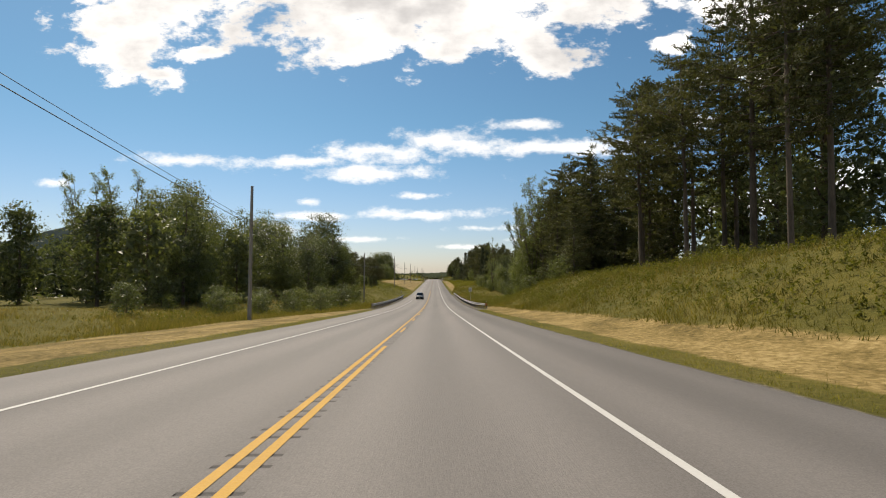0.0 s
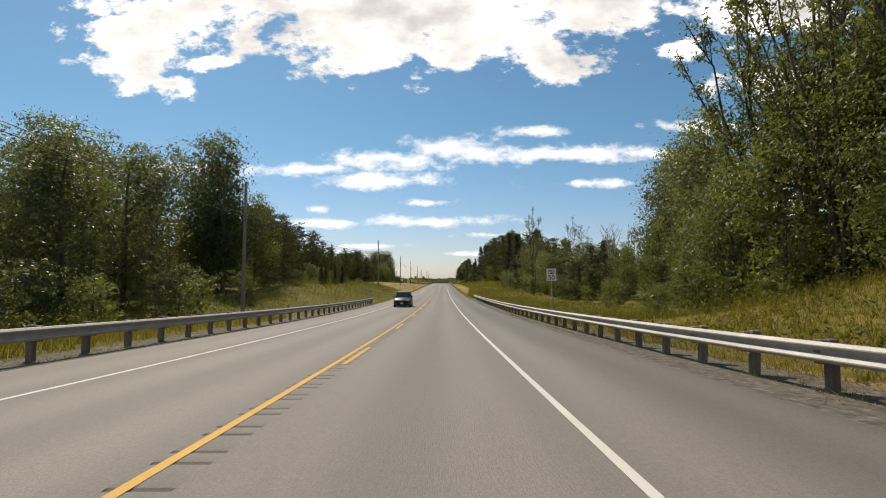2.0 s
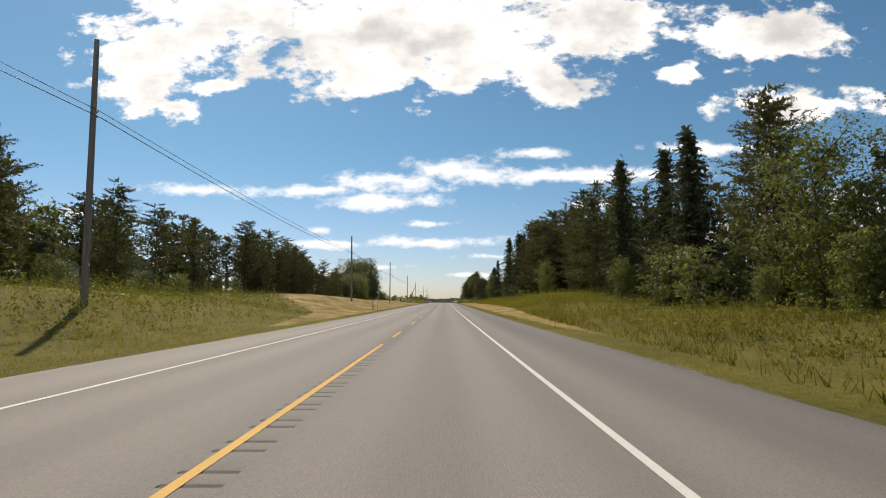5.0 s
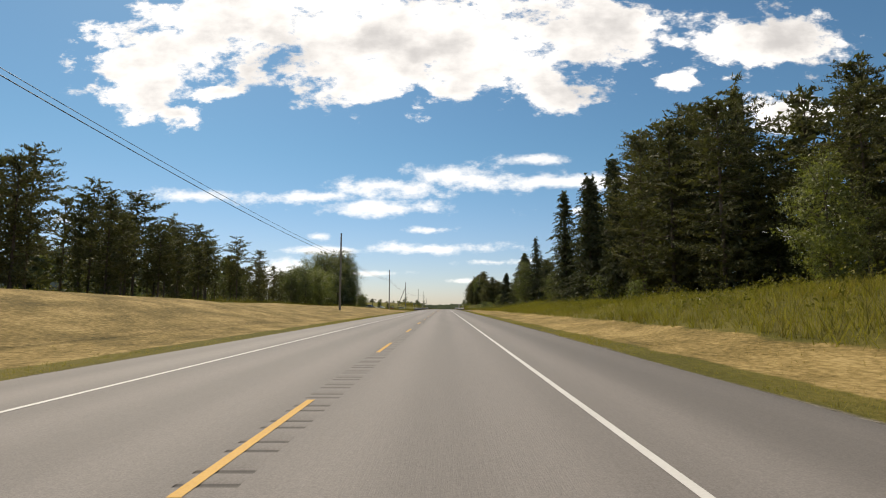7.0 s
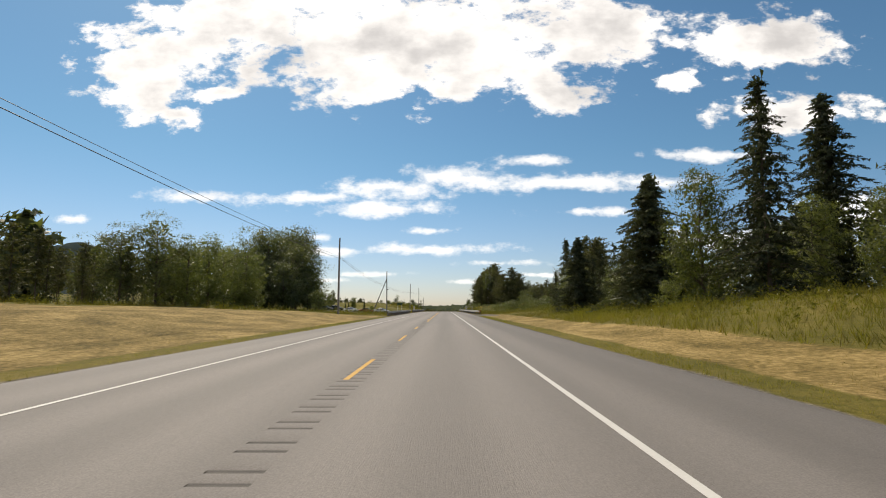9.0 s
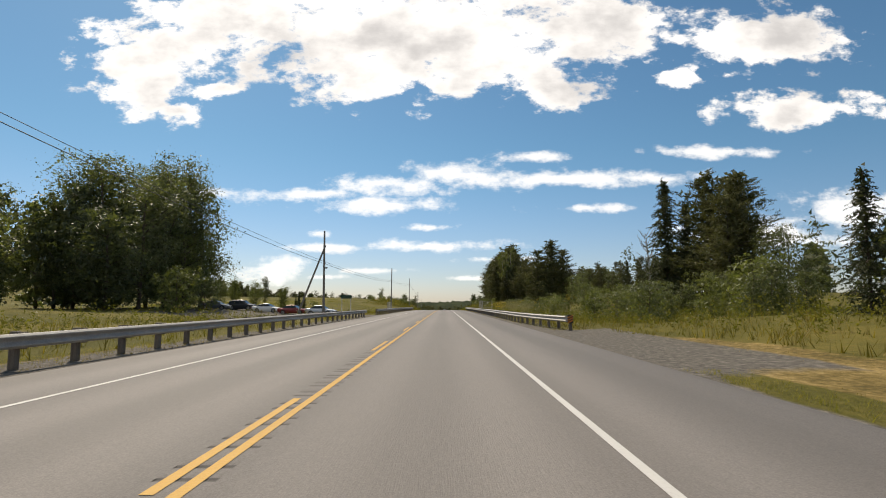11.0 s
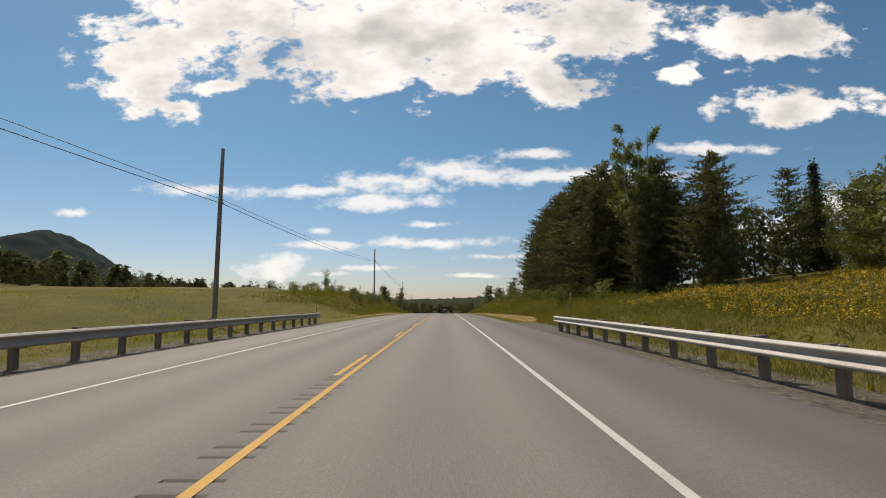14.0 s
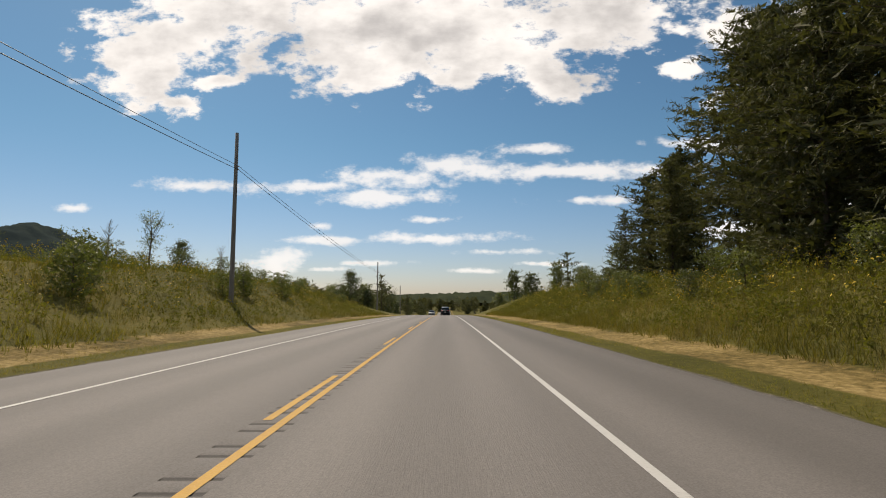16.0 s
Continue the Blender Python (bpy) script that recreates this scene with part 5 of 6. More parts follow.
def utility_pole(x, y, h, transformer=False):
    z = float(land(x, y)) - .1
    ob = thing("utility_pole", "weathered grey wooden utility pole carrying two cables", "utility pole", pose(x, y, z, 0, tree_rng.normal(0, .5), 0), "utility poles along the road")
    t = np.linspace(0, 1, 6)
    v, f = tube_rings(np.stack([t * 0, t * 0, t * h], -1), .17 - .055 * t, 10)
    n = len(v)
    me = mesh_from("pole", np.concatenate([v, [[0, 0, h + .02]]]), [list(q) for q in f.tolist()] + [[n - 10 + i, n - 10 + (i + 1) % 10, n] for i in range(10)], (M_POLE,), smooth=True)
    part("pole", me, None, ob)
    for zz in (clamp_at(y) * h, (clamp_at(y) - .018) * h):
        bm = box(bmesh.new(), .16, 0, zz, .12, .06, .10, .01)
        part("cable_clamp", bm, M_STEEL, ob, "steel cable clamp")
    part("number_tag", box(bmesh.new(), .165, -.02, 1.9, .01, .06, .12, .002), M_ALU, ob)
    if transformer:
        bm = bmesh.new()
        box(bm, .30, 0, h * .565, .34, .22, .20, .05)
        part("junction_box", bm, M_WIRE, ob, "black cable junction box")
    return ob


for x, y, h in POLES:
    utility_pole(x, y, h, y == 483.6)

# the leaning brace pole that props the one by the parking lot
brace = thing("brace_pole", "leaning wooden brace pole propping a utility pole", "utility pole", Matrix.Translation((-20.4, 486.2, float(land(-20.4, 486.2)) - .2)))
bt = np.linspace(0, 1, 5)
bv, bf = tube_rings(np.stack([bt * 4.25, bt * -1.6, bt * 10.0], -1), .15 - .04 * bt, 10)
part("pole", mesh_from("pole", bv, bf, (M_POLE,), smooth=True), None, brace)


def cable(a, b, sag, r, name, label):
    t = np.linspace(0, 1, 22)
    p = np.array(a)[None] + (np.array(b) - np.array(a))[None] * t[:, None]
    p[:, 2] -= sag * 4 * t * (1 - t)
    v, f = tube_rings(p - p[0], np.full(22, r), 5)
    ob = new(name, mesh_from(name, v, f, (M_WIRE,), smooth=True))
    ob.location = p[0]
    tagged(ob, label, "cable", "cables between the poles")


for (xa, ya, ha), (xb, yb, hb) in zip(POLES, POLES[1:]):
    za, zb = float(land(xa, ya)) - .1, float(land(xb, yb)) - .1
    for k, r, sag in ((0, .016, .45), (-.022, .022, .58)):
        cable((xa + .24, ya, za + ha * (clamp_at(ya) + k)), (xb + .24, yb, zb + hb * (clamp_at(yb) + k)), sag, r, "overhead_cable", "thin black overhead cable between utility poles")


# ---- signs and small posts ----
def lettering(text, size, parent, x, z, y):
    cu = bpy.data.curves.new("lettering", "FONT")
    cu.body, cu.size, cu.align_x, cu.align_y, cu.extrude, cu.offset = text, size, "CENTER", "CENTER", .002, .004
    tmp = bpy.data.objects.new("tmp", cu)
    me = bpy.data.meshes.new_from_object(tmp)
    bpy.data.objects.remove(tmp)
    me.materials.clear()
    me.materials.append(M_SIGN_DARK)
    ob = new("lettering", me)
    ob.parent = parent
    ob.matrix_basis = pose(x, y, z, 90, 0, 0)


def speed_sign():
    x, y = 7.05, 107
    z = float(land(x, y))
    ob = thing("speed_limit_sign", "white speed limit sign reading 50 on a steel post", "road sign", pose(x, y, z, 0, -1.5, -4))
    top = zroad(y) + 3.1 - z
    bm = box(bmesh.new(), 0, .03, top / 2 - .15, .055, .03, top + .2, .005)
    part("post", bm, M_STEEL, ob, "galvanised steel channel post")
    panel = part("panel", box(bmesh.new(), 0, 0, top - .38, .61, .006, .77, .002), M_SIGN_WHITE, ob)
    for dx, dz, sx, sz in ((0, .37, .58, .012), (0, -.37, .58, .012), (-.29, 0, .012, .75), (.29, 0, .012, .75)):
        part("border", box(bmesh.new(), dx, -.005, top - .38 + dz, sx, .003, sz), M_SIGN_DARK, panel)
    lettering("SPEED", .15, panel, 0, top - .15, -.006)
    lettering("LIMIT", .15, panel, 0, top - .30, -.006)
    lettering("50", .40, panel, 0, top - .56, -.006)


speed_sign()


def marker_post(x, y, h, lean=0.0):
    z = float(land(x, y)) - .1
    ob = thing("marker_post", "thin steel marker post in the verge", "post", pose(x, y, z, lean, lean, 0), "marker posts")
    part("post", box(bmesh.new(), 0, 0, h / 2, .05, .03, h + .1, .004), M_POST, ob)
    part("reflector", box(bmesh.new(), 0, -.02, h - .12, .07, .01, .12, .003), M_SIGN_WHITE, ob, "small pale reflector plate")


for x, y, h in ((7.0, 582, 1.5), (7.05, 554.4, 2.1), (-9.3, 564, 1.4), (-9.6, 581.5, 1.3), (-10.4, 584, 1.4), (-10.2, 264.5, 1.2), (-10.8, 268, 1.9), (-10.4, 271, 2.0), (6.8, 72.2, 1.2), (-10.6, 165, 1.5), (-11, 172, 1.4)):
    marker_post(x, y, h, 1.5)


def notice_board(x, y, width, top):
    """A green board on two thin white posts."""
    z = float(land(x, y))
    ob = thing("notice_board", "dark green notice board on two white posts", "sign", pose(x, y, z - .1, 0, 0, 8))
    part("panel", box(bmesh.new(), 0, 0, top - .2, width, .05, .40, .008), M_BOARD, ob, "dark green painted panel")
    part("cap_rail", box(bmesh.new(), 0, 0, top + .03, width + .08, .08, .05, .008), M_BOARD, ob)
    for k in range(2):
        part("post", box(bmesh.new(), width * (k - .5) * .8, .06, top / 2, .07, .06, top, .008), M_SIGN_WHITE, ob, "white wooden post")


M_BOARD = material("board_green", [(.3, (.02, .05, .035)), (.7, (.035, .075, .05))], 3, 30, .6, .1)
notice_board(-12.0, 478.4, 1.35, 2.65)


def chain_fence(points, h, label):
    """Steel posts and rails with a woven diamond mesh."""
    x0, y0 = points[0]
    z0 = float(land(x0, y0))
    ob = thing("chain_link_fence", label, "fence", Matrix.Translation((x0, y0, z0)), "chain-link fences")
    for k, (x, y) in enumerate(points):
        z = float(land(x, y)) - z0
        v, f = tube_rings([(x - x0, y - y0, z - .3), (x - x0, y - y0, z + h * .5), (x - x0, y - y0, z + h + .05)], [.035] * 3, 8)
        part("post", mesh_from("post", v, f, (M_STEEL,), smooth=True), None, ob)
    for (xa, ya), (xb, yb) in zip(points, points[1:]):
        za, zb = float(land(xa, ya)) - z0, float(land(xb, yb)) - z0
        a, b = np.array([xa - x0, ya - y0, za]), np.array([xb - x0, yb - y0, zb])
        for lift in (.12, .42 * h, h - .04):
            up = np.array([0, 0, lift])
            v, f = tube_rings([a + up, (a + b) / 2 + up, b + up], [.022] * 3, 6)
            part("rail", mesh_from("rail", v, f, (M_STEEL,), smooth=True), None, ob)
        ln = np.linalg.norm(b - a)
        pitch = .11
        n = int((ln + h) / pitch)
        pieces = []
        for k in range(n):
            for sgn in (1, -1):
                s0 = k * pitch - (h if sgn > 0 else 0)
                q = []
                for s, zz in ((s0, .1), (s0 + h * sgn + (0 if sgn > 0 else 0), h - .05)):
                    q.append((s, zz))
                (sa, ta), (sb, tb) = q
                if sgn < 0:
                    sa, sb = k * pitch, k * pitch - h
                # clip to the panel
                if abs(sb - sa) < 1e-6:
                    continue
                lo, hi = 0.0, 1.0
                for lim, sign in ((0, 1), (ln, -1)):
                    da = (sa - lim) * sign
                    db = (sb - lim) * sign
                    if da < 0 and db < 0:
                        lo, hi = 1, 0
                    elif da < 0:
                        lo = max(lo, da / (da - db))
                    elif db < 0:
                        hi = min(hi, da / (da - db))
                if hi - lo < .02:
                    continue
                pts = []
                for w in (lo, hi):
                    s, zz = sa + (sb - sa) * w, ta + (tb - ta) * w
                    pts.append(a + (b - a) * s / ln + np.array([0, 0, zz]))
                pieces.append(tube_rings(pts, [.0024] * 2, 3))
        v, f = joined(pieces)
        part("wire_mesh", mesh_from("wire_mesh", v, f, (M_STEEL,)), None, ob)


chain_fence([(7.06, 509.3), (6.95, 511.9), (6.83, 514.4)], 2.1, "chain-link gate panel behind the guardrail")
chain_fence([(7.14, 509.25), (9.1, 511.9)], 2.0, "chain-link fence running off into tall weeds")
chain_fence([(-10.35, 510.6), (-10.25, 513.3), (-10.15, 516.0)], 1.85, "chain-link gate panel behind the guardrail by the field")


# ---- vehicles ----
M_GLASS_CAR = plain("car_glass", (.018, .022, .025), .08, 0, 0, .6)
M_TYRE = plain("tyre_rubber", (.018, .018, .018), .9)
M_RIM = plain("alloy_rim", (.45, .46, .47), .35, .8)
M_TRIM = plain("black_trim", (.02, .02, .02), .6)
M_LAMP = plain("lamp_clear", (.75, .77, .78), .12, .3)
M_TAIL = plain("lamp_red", (.35, .012, .01), .2)
M_PLATE = plain("number_plate", (.55, .56, .55), .5)


def car(name, label, paint, x, y, heading, suv=False, length=4.85, width=1.84):
    """A car whose front points along +y before it is turned. Stations run from the rear to the nose."""
    h = 1.68 if suv else 1.45
    L2 = length / 2
    z = float(zroad(y)) if -8 < x < 5 else float(land(x, y))
    ob = thing(name, label, "car", pose(x, y, z, 0, 0, heading))
    lift = .20 if not suv else .25
    if suv:
        st = [(-1, .62, 1.02, .80), (-.965, .42, 1.12, .90), (-.75, lift, 1.10, .96), (-.45, lift, 1.07, 1.0), (0, lift, 1.05, 1.0), (.30, lift, 1.06, 1.0), (.5, lift, 1.04, .99), (.75, lift, .98, .97), (.93, .28, .86, .90), (1, .42, .70, .74)]
        roof = [(-.90, 1.04, .82), (-.80, 1.56, .74), (-.55, h - .03, .70), (-.1, h, .69), (.22, h - .06, .70), (.54, 1.04, .86)]
    else:
        st = [(-1, .52, .88, .78), (-.965, .40, .98, .88), (-.75, lift, 1.00, .96), (-.45, lift, .96, 1.0), (0, lift, .93, 1.0), (.30, lift, .94, 1.0), (.5, lift, .91, .99), (.75, lift, .83, .97), (.93, .24, .70, .90), (1, .36, .60, .74)]
        roof = [(-.74, .97, .84), (-.42, 1.36, .70), (-.22, h - .015, .67), (.0, h, .66), (.16, h - .05, .67), (.50, .91, .86)]
    hw = width / 2
    rings = []
    for sy, zb, zt, ws in st:
        w = hw * ws
        m = (zb + zt) / 2
        rings.append([(-w * .90, zb), (-w, zb + .10), (-w * 1.0, m), (-w * .97, zt - .06), (-w * .86, zt), (0, zt + .03), (w * .86, zt), (w * .97, zt - .06), (w, m), (w, zb + .10), (w * .90, zb)])
    n = len(rings[0])
    v = [(px, sy * L2, pz) for (sy, *_), ring in zip(st, rings) for px, pz in ring]
    f = []
    for i in range(len(st) - 1):
        for j in range(n):
            k = (j + 1) % n
            f.append([i * n + j, i * n + k, (i + 1) * n + k, (i + 1) * n + j])
    f += [list(range(n)), list(range((len(st) - 1) * n, len(st) * n))[::-1]]
    me = mesh_from("body", v, f, (paint,), smooth=True)
    part("body", me, None, ob)
    # cabin: painted roof and pillars, glass panes set into it
    v, f = [], []
    for sy, zt, ws in roof[1:5]:
        w = hw * ws
        v += [(-w, sy * L2, zt - .03), (-w * .9, sy * L2, zt + .01), (0, sy * L2, zt + .03), (w * .9, sy * L2, zt + .01), (w, sy * L2, zt - .03)]
    for i in range(3):
        for j in range(4):
            f.append([i * 5 + j, i * 5 + j + 1, (i + 1) * 5 + j + 1, (i + 1) * 5 + j])
    part("roof", mesh_from("roof", v, f, (paint,), smooth=True), None, ob)

    def pane(nm, quad, mat=M_GLASS_CAR):
        q = [Vector(c) for c in quad]
        nor = (q[1] - q[0]).cross(q[3] - q[0]).normalized() * .012
        vv = [c + nor for c in q] + [c - nor for c in q]
        ff = [[0, 1, 2, 3], [7, 6, 5, 4]] + [[a, a + 4, (a + 1) % 4 + 4, (a + 1) % 4] for a in range(4)]
        return part(nm, mesh_from(nm, [tuple(c) for c in vv], ff, (mat,)), None, ob)

    def top(i, sgn, inset=0.0):
        sy, zt, ws = roof[i]
        return (sgn * (hw * ws - inset), sy * L2, zt - .03)

    pane("windscreen", [top(5, -1), top(5, 1), top(4, 1, .02), top(4, -1, .02)])
    pane("rear_window", [top(0, 1), top(0, -1), top(1, -1, .02), top(1, 1, .02)])
    for sgn in (-1, 1):
        belt = .985 if not suv else 1.08
        e = sgn * hw * .90
        rear, front = roof[0][0] * L2 + .25, roof[5][0] * L2 - .12
        mid = -.06 * L2
        pane("side_window", [(e, rear, belt), (e, mid - .04, belt), (top(3, sgn)[0], mid - .04, top(3, sgn)[2] - .03), (top(1, sgn)[0], roof[1][0] * L2 + .05, top(1, sgn)[2] - .03)])
        pane("side_window", [(e, mid + .04, belt), (e, front, belt), (top(4, sgn)[0], roof[4][0] * L2, top(4, sgn)[2] - .03), (top(3, sgn)[0], mid + .04, top(3, sgn)[2] - .03)])
        pane("pillar", [(e, mid - .04, belt), (e, mid + .04, belt), (top(3, sgn)[0], mid + .04, top(3, sgn)[2]), (top(3, sgn)[0], mid - .04, top(3, sgn)[2])], M_TRIM)
        pane("door_panel", [(sgn * hw * .96, rear, belt - .10), (sgn * hw * .96, front, belt - .10), (e, front, belt + .01), (e, rear, belt + .01)], paint)
        mirror = part("mirror", box(bmesh.new(), sgn * (hw + .09), front - .18, belt + .04, .20, .12, .14, .03), paint, ob)
        part("headlight", box(bmesh.new(), sgn * hw * .66, L2 * .945, .66 if not suv else .80, .40, .18, .13, .03), M_LAMP, ob, "clear headlight")
        part("tail_light", box(bmesh.new(), sgn * hw * .68, -L2 * .975, .82 if not suv else .98, .36, .12, .15, .03), M_TAIL, ob, "red tail light")
        for sy in (-.575, .60):
            wr = .33 if not suv else .365
            bm = bmesh.new()
            bmesh.ops.create_cone(bm, cap_ends=True, segments=22, radius1=wr, radius2=wr, depth=.22)
            bmesh.ops.bevel(bm, geom=[ed for ed in bm.edges if len(ed.link_faces) == 2 and ed.calc_face_angle(0) > 1], offset=.03, segments=2, affect="EDGES")
            wheel = part("wheel", bm, M_TYRE, ob)
            wheel.matrix_basis = pose(sgn * (hw - .10), sy * L2, wr, 0, 90, 0)
            bm = bmesh.new()
            bmesh.ops.create_cone(bm, cap_ends=True, segments=20, radius1=wr * .66, radius2=wr * .66, depth=.235)
            part("rim", bm, M_RIM, wheel)
            for q in range(5):
                sp = box(bmesh.new(), 0, 0, 0, wr * .55, .03, .245, .004)
                bmesh.ops.transform(sp, matrix=pose(0, 0, 0, 0, 0, 72 * q) @ Matrix.Translation((wr * .33, 0, 0)), verts=sp.verts)
                part("spoke", sp, M_TRIM, wheel)
            # wheel arch
            t = np.linspace(math.pi * .02, math.pi * .98, 12)
            vv = [(sgn * (hw + .004), sy * L2 + math.cos(a) * r, wr + math.sin(a) * r) for r in (wr + .0, wr + .07) for a in t]
            ff = [[i, i + 1, 13 + i, 12 + i] for i in range(11)]
            part("wheel_arch", mesh_from("wheel_arch", vv, ff, (M_TRIM,)), None, ob)
    part("grille", box(bmesh.new(), 0, L2 * .985, .56 if not suv else .68, .95, .10, .22, .03), M_TRIM, ob)
    part("lower_intake", box(bmesh.new(), 0, L2 * .97, .34, 1.25, .12, .12, .03), M_TRIM, ob)
    part("number_plate", box(bmesh.new(), 0, L2 + .035, .47, .31, .012, .16, .004), M_PLATE, ob)
    part("number_plate", box(bmesh.new(), 0, -L2 - .012, .72, .31, .012, .16, .004), M_PLATE, ob)
    part("underbody", box(bmesh.new(), 0, 0, .26, width * .82, length * .86, .16, .03), M_TRIM, ob)
    return ob


def car_paint(name, colour, metal=.2):
    m = plain(name, colour, .45, metal, .25)
    m.node_tree.nodes["Principled BSDF"].inputs["Coat Roughness"].default_value = .06
    return m


P_WHITE, P_SILVER = car_paint("paint_white_car", (.72, .72, .71), 0), car_paint("paint_silver", (.52, .53, .54), .5)
P_DARK, P_RED, P_GREY = car_paint("paint_dark", (.028, .032, .040), .3), car_paint("paint_dark_red", (.20, .018, .018), .2), car_paint("paint_grey", (.14, .15, .16), .4)
car("suv", "dark grey sport utility car in the oncoming lane", P_DARK, -3.95, 133.6, 180, True, 4.7)
car("suv", "dark car driving ahead in the lane", P_DARK, .1, 706, 0, True, 4.6)
car("sedan", "grey sedan coming over the crest", P_GREY, -3.8, 752, 180)
car("suv", "dark car far ahead in the lane", P_GREY, .1, 765, 0, True, 4.6)
car("sedan", "silver sedan parked on the gravel lot", P_SILVER, -18.5, 493, -97, length=4.5)
car("sedan", "dark red car parked on the gravel lot", P_RED, -23.2, 494.6, -95, length=4.5)
car("sedan", "white car parked on the gravel lot", P_WHITE, -28.2, 497.4, -93, length=4.5)
car("suv", "dark sport utility car parked on the gravel lot", P_DARK, -33.4, 500.5, -92, True, 4.6)
car("sedan", "grey car parked by the trees", P_GREY, -35.5, 495.2, -90, length=4.5)


# ---- grass and weeds, last ----
def blades(name, n, place, tall, wide, mat, seed, label, per=4, lean=.35, flowers=None):
    """Tufts of narrow blades; place(rng, n) gives x, y and a factor of height."""
    rng = np.random.default_rng(seed)
    x, y, k = place(rng, n)
    z = land(x, y)
    n = len(x)
    root = np.repeat(np.stack([x, y, z - .03], -1), per, 0)
    root[:, :2] += rng.normal(0, .10, (n * per, 2)) * (tall ** .5)
    h = tall * np.repeat(k, per) * rng.uniform(.55, 1.25, n * per)
    a = rng.uniform(0, 2 * np.pi, n * per)
    out = np.stack([np.cos(a), np.sin(a), np.zeros_like(a)], -1) * (h * rng.uniform(.05, lean * 2, n * per))[:, None]
    tip = root + out
    tip[:, 2] += h
    b = rng.uniform(0, np.pi, n * per)
    w = np.stack([np.cos(b), np.sin(b), np.zeros_like(b)], -1) * (wide * rng.uniform(.6, 1.4, n * per))[:, None] / 2
    v = np.stack([root - w, root + w, tip], 1).reshape(-1, 3)
    f = np.arange(len(v)).reshape(-1, 3)
    tagged(new(name, mesh_from(name, v, f, (mat,))), label, "grass", kind="stuff")
    return tip


def verge(side, y0, y1, lo, hi, bias=1.0, clump=0.0):
    """Places off the asphalt's edge on one side, from lo to hi metres; functions of y are allowed."""
    def place(rng, n):
        y = rng.uniform(y0, y1, n)
        a = lo(y) if callable(lo) else np.full(n, float(lo))
        b = hi(y) if callable(hi) else np.full(n, float(hi))
        d = a + (b - a) * rng.uniform(0, 1, n) ** bias
        x = ROAD_R + d if side > 0 else ROAD_L - d
        keep = b > a + .05
        lot = (x < -8) & (x > -38) & (y > 474.5) & (y < 508) & ((x < -13) | (y < 483))
        pull = (x > 0) & (x < 8.4) & (y > 424) & (y < 441)
        pad = (x > 0) & (x < 6.8) & (y > 552) & (y < 566)
        keep &= ~(lot | pull | pad)
        if clump:
            c = np.sin(x * 1.3 + np.sin(y * .7) * 2) * np.sin(y * .9 + x * .3) + .5 * np.sin(x * .35 + y * .21)
            keep &= c > rng.uniform(-1.4, clump, n)
        x, y = x[keep], y[keep]
        k = .75 + .35 * np.sin(x * .6 + 2) * np.sin(y * .37) + .2 * np.sin(y * .11 + x * .2)
        return x, y, np.clip(k, .4, 1.4)
    return place


def mown_r(y):
    return np.interp(y, *MOWN_R)


def mown_l(y):
    return np.interp(y, *MOWN_L)


def rail_r(y):
    return np.where(((y > 70) & (y < 172)) | ((y > 434) & (y < 560)), 1.0, .25)


def rail_l(y):
    return np.where(((y > 72) & (y < 148)) | ((y > 418) & (y < 566)), 1.3, .25)


blades("mown_grass", 17000, verge(1, -5, 690, .5, mown_r), .10, .012, M_GRASS_DRY, 81, "short dry mown grass on the verge", 4, .6)
blades("mown_grass", 14000, verge(-1, -5, 690, .5, mown_l, 1.4), .11, .014, M_GRASS_DRY, 82, "short dry mown grass on the verge", 4, .6)
blades("edge_grass", 21000, verge(1, -5, 700, rail_r, lambda y: rail_r(y) + 1.1, 1.3), .13, .012, M_GRASS_EDGE, 83, "ragged green grass along the asphalt", 4, .5)
blades("edge_grass", 19000, verge(-1, -5, 700, rail_l, lambda y: rail_l(y) + 1.2, 1.3), .13, .012, M_GRASS_EDGE, 84, "ragged green grass along the asphalt", 4, .5)
blades("tall_grass", 26000, verge(1, 5, 700, lambda y: np.maximum(mown_r(y), rail_r(y) + .7), lambda y: np.maximum(mown_r(y), 2) + 13, 1.5, 1.0), .60, .030, M_GRASS_TALL, 85, "tall green and straw-coloured grass", 4, .45)
blades("tall_grass", 9000, verge(-1, 20, 112, lambda y: np.maximum(mown_l(y), rail_l(y) + .7), lambda y: np.maximum(mown_l(y), 2) + 15, 1.4, 1.0), .58, .030, M_GRASS_TALL, 86, "tall green and straw-coloured grass", 4, .45)
blades("field_grass", 26000, verge(-1, 500, 620, 2.6, 60, 1.15), .20, .034, M_GRASS_FIELD, 87, "long grass of the open field", 4, .3)


def weeds(name, n, place, tall, seed, mat, label, leaf=.17, per=9):
    """Leafy weeds: short stems with leaves all the way up."""
    rng = np.random.default_rng(seed)
    x, y, k = place(rng, n)
    n = len(x)
    z = land(x, y)
    h = tall * k * rng.uniform(.5, 1.3, n)
    c = np.repeat(np.stack([x, y, z], -1), per, 0)
    u = rng.uniform(.08, 1, n * per)
    c[:, 2] += u * np.repeat(h, per)
    c[:, :2] += rng.normal(0, 1, (n * per, 2)) * (np.repeat(h, per) * .22 * (1.15 - u))[:, None]
    v, f = leaves(c, leaf, leaf * .45, rng)
    tagged(new(name, mesh_from(name, v, f, (mat,))), label, "weeds", kind="stuff")
    return np.stack([x, y, z + h], -1)


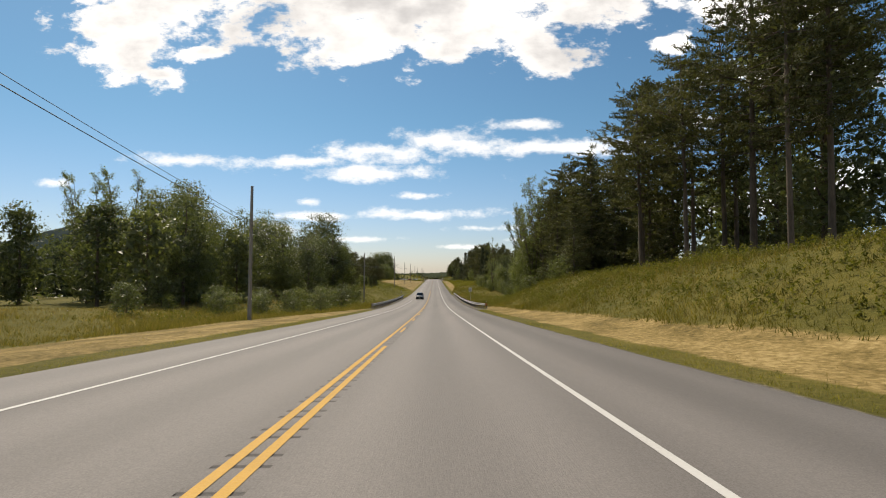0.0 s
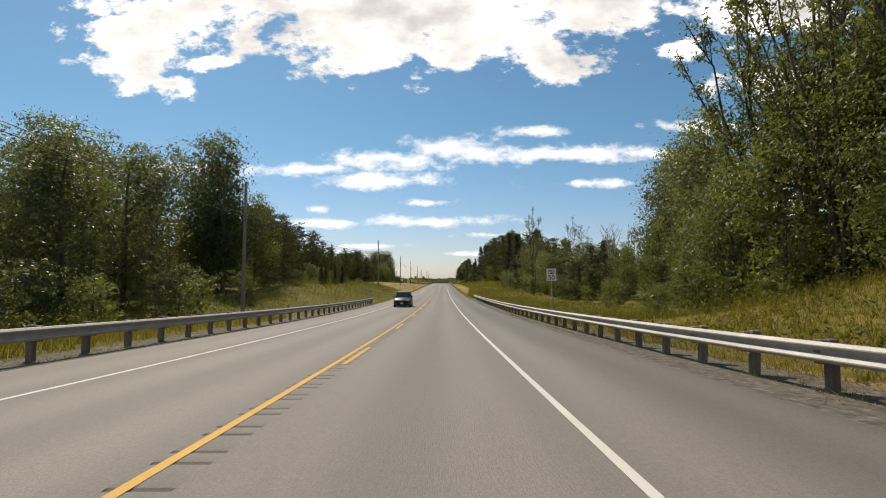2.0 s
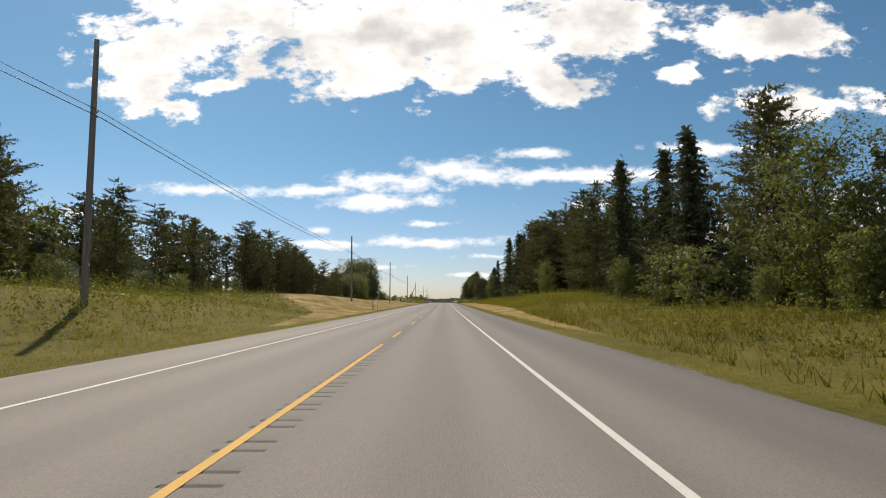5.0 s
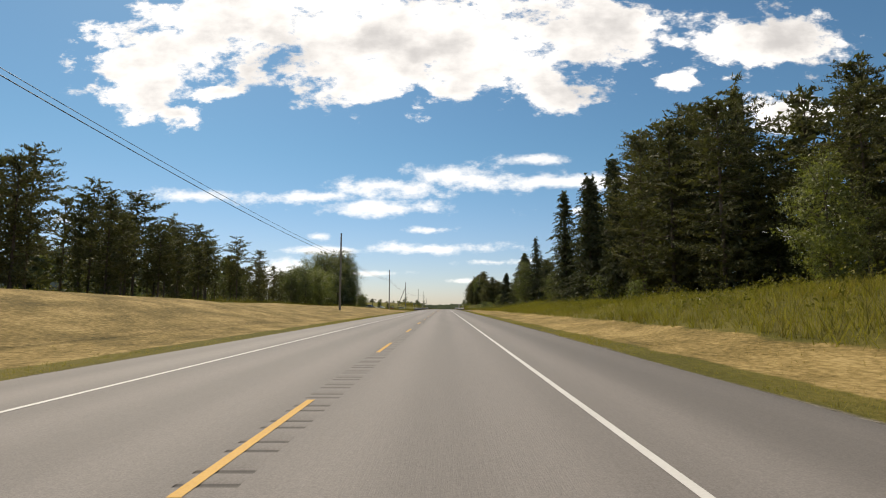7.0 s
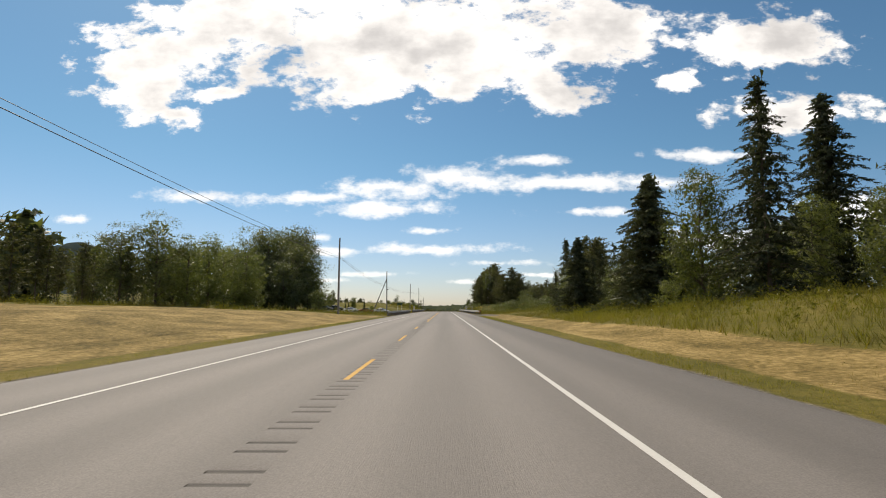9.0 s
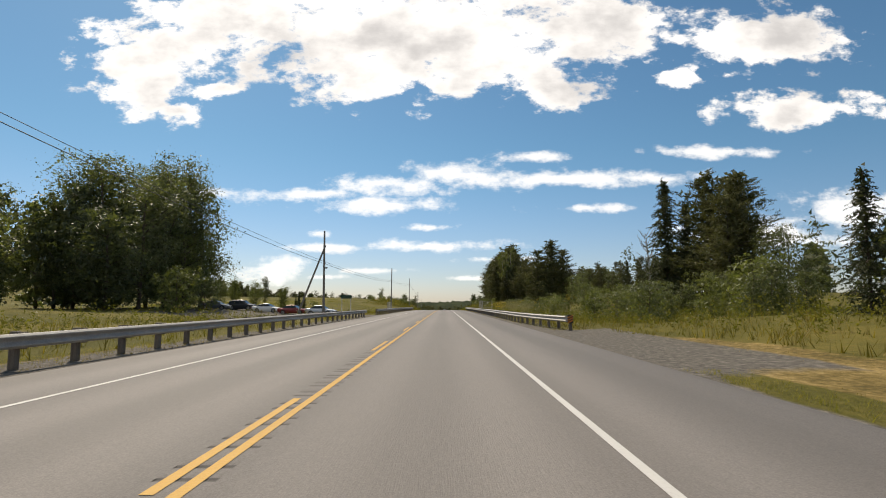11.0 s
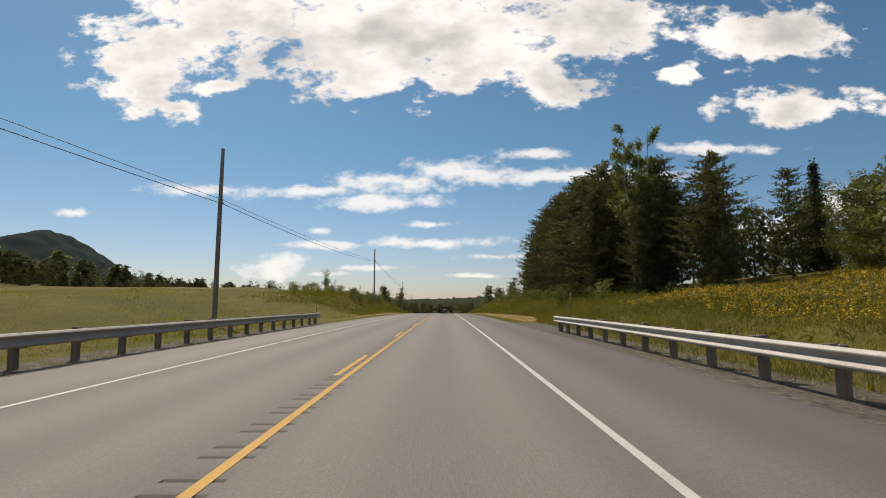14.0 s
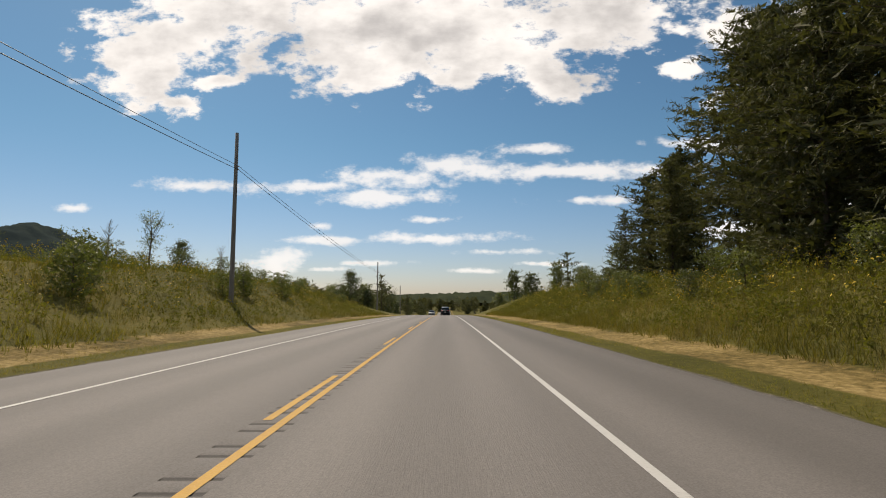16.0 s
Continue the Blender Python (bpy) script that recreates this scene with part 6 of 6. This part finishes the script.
def blossoms(name, tops, n, seed, mat, label, size=.10):
    rng = np.random.default_rng(seed)
    pick = tops[rng.integers(len(tops), size=n)] + rng.normal(0, .08, (n, 3)) + np.array([0, 0, .05])
    v, f = leaves(pick, size, size * .7, rng)
    tagged(new(name, mesh_from(name, v, f, (mat,))), label, "flowers", kind="stuff")


blades("bank_grass", 13000, verge(1, 0, 96, lambda y: np.maximum(mown_r(y), 2) - .3, lambda y: np.maximum(mown_r(y), 2) + 12, 1.1), .42, .024, M_GRASS_TALL, 88, "long olive grass on the first bank", 5, .5)
blades("bank_grass", 9000, verge(-1, 596, 700, lambda y: np.maximum(mown_l(y), 2) - .3, lambda y: np.maximum(mown_l(y), 2) + 14, 1.1), .45, .026, M_GRASS_TALL, 89, "long green grass on the hillside", 5, .5)
blades("meadow_grass", 13000, verge(1, 92, 260, lambda y: np.maximum(mown_r(y), rail_r(y) + .6), 20, 1.0), .46, .028, M_GRASS_TALL, 77, "long green grass of the meadow", 4, .5)
blades("meadow_grass", 20000, verge(-1, 100, 240, lambda y: np.maximum(mown_l(y), rail_l(y) + .6), 20, 1.0), .22, .024, M_GRASS_FIELD, 78, "long green grass on the bank below the pines", 4, .5)
blades("bank_grass", 15000, verge(1, 572, 700, lambda y: np.maximum(mown_r(y), 2) - .3, lambda y: np.maximum(mown_r(y), 2) + 9, 1.1), .55, .018, M_GRASS_TALL, 79, "long green grass on the bank below the pines", 5, .5)
blades("bank_grass", 13000, verge(1, 244, 392, lambda y: mown_r(y) - .2, lambda y: mown_r(y) + 10, .9), .62, .022, M_GRASS_FIELD, 75, "fresh green long grass below the pines", 5, .45)
blades("bank_grass", 9000, verge(1, 524, 584, lambda y: np.maximum(mown_r(y), rail_r(y) + .7), 15, .9), .60, .016, M_GRASS_TALL, 74, "long green grass behind the guardrail", 5, .45)
for spans in ((74, 168), (436, 556)):
    blades("dry_litter", 4200, verge(1, *spans, 1.0, 3.2), .20, .016, M_STRAW, 73 + spans[0], "dead pale grass and litter under the guardrail", 5, 1.3)
blades("hollow_grass", 10000, verge(-1, 12, 112, lambda y: np.maximum(mown_l(y), rail_l(y) + .6), 30, .9), .55, .028, M_GRASS_DRY, 76, "tall brown grass in the hollow beside the road", 4, .45)
tops_r = weeds("roadside_weeds", 13000, verge(1, 92, 700, lambda y: np.maximum(mown_r(y), 2) + 2.0, lambda y: np.maximum(mown_r(y), 2) + 13, 1.0, .6), 1.1, 91, M_WEED, "leafy green weeds among tall grass")
blades("tall_grass", 9000, verge(-1, 232, 505, lambda y: np.maximum(mown_l(y), rail_l(y) + .7), lambda y: np.maximum(mown_l(y), 2) + 15, 1.4, 1.0), .58, .030, M_GRASS_TALL, 106, "tall green and straw-coloured grass", 4, .45)
tops_l = weeds("roadside_weeds", 9000, verge(-1, 40, 500, lambda y: np.maximum(mown_l(y), 2) + 2.0, lambda y: np.maximum(mown_l(y), 2) + 14, 1.0, .6), 1.0, 92, M_WEED, "leafy green weeds among tall grass")
weeds("bank_weeds", 5500, verge(1, 12, 92, lambda y: np.maximum(mown_r(y), 2) + .8, lambda y: np.maximum(mown_r(y), 2) + 11, .9, .8), .75, 96, M_WEED, "leafy olive-green weeds covering the first bank", .16, 9)
weeds("bank_weeds", 6500, verge(1, 574, 700, lambda y: np.maximum(mown_r(y), 2) + .3, lambda y: np.maximum(mown_r(y), 2) + 9, .9, 1.0), 1.15, 97, M_WEED, "tall leafy green weeds on the bank below the pines", .13, 16)
tops_hill = weeds("bank_weeds", 8000, verge(-1, 600, 700, lambda y: np.maximum(mown_l(y), 2) + .3, lambda y: np.maximum(mown_l(y), 2) + 18, .9, 1.0), 1.0, 98, M_WEED, "tall leafy green weeds on the hillside", .13, 14)
weeds("bank_weeds", 3000, verge(-1, 112, 232, lambda y: rail_l(y) + 7, 20, .8, 1.4), .6, 99, M_LEAF_LIGHT, "leafy green weeds on the bank below the pines", .17, 8)


def reeds(n, spots, seed):
    """Dry reeds with feathery heads, in a few stands beside the marsh."""
    rng = np.random.default_rng(seed)
    spots = np.array(spots)

    def place(r, m):
        c = spots[r.integers(len(spots), size=m)]
        x, y = c[:, 0] + r.normal(0, 1.1, m), c[:, 1] + r.normal(0, 2.0, m)
        return np.maximum(x, 8.2), y, r.uniform(.75, 1.15, m)

    tips = blades("reeds", n, place, 1.6, .03, M_REED, seed, "tall dry reeds beside the marsh", 3, .12)
    heads = np.repeat(tips, 3, 0) + rng.normal(0, 1, (len(tips) * 3, 3)) * np.array([.03, .03, .10]) - np.array([0, 0, .1])
    v, f = leaves(heads, .20, .06, rng, np.tile([.2, 0, -1.0], (len(heads), 1)))
    tagged(new("reed_heads", mesh_from("reed_heads", v, f, (M_REED,))), "feathery pale heads of the reeds", "reeds", kind="stuff")


reeds(330, [(12.5, 504), (13.5, 508), (12.2, 500), (13.5, 494), (14, 478), (15, 520)], 101)
weeds("marsh_weeds", 6500, verge(1, 448, 566, 6.0, 46, .8, 1.4), .95, 107, M_LEAF_LIGHT, "tall leafy green growth round the marsh", .15, 12)
blades("meadow_grass", 13000, verge(1, 470, 570, 8, 50, .9), .50, .034, M_GRASS_TALL, 108, "long green grass on the slope behind the marsh", 4, .45)
tops_gold = weeds("goldenrod_stems", 3600, verge(1, 531, 566, 8.0, 26, .9), .55, 104, M_WEED, "leafy stems of goldenrod in the meadow", .10, 12)
blossoms("goldenrod", tops_gold, 34000, 93, M_YELLOW_FLOWER, "yellow goldenrod in flower across the meadow", .085)
blossoms("goldenrod", tops_r[tops_r[:, 1] > 590], 4500, 105, M_YELLOW_FLOWER, "yellow goldenrod in flower on the bank", .10)
blossoms("goldenrod", tops_hill[tops_hill[:, 0] < -13], 7000, 103, M_YELLOW_FLOWER, "yellow goldenrod in flower on the hillside", .10)
blossoms("wild_flowers", np.concatenate([tops_r, tops_l]), 1500, 94, M_WHITE_FLOWER, "scattered small white wild flowers", .07)
blossoms("wild_flowers", tops_l, 1600, 95, M_YELLOW_FLOWER, "scattered small yellow wild flowers", .08)
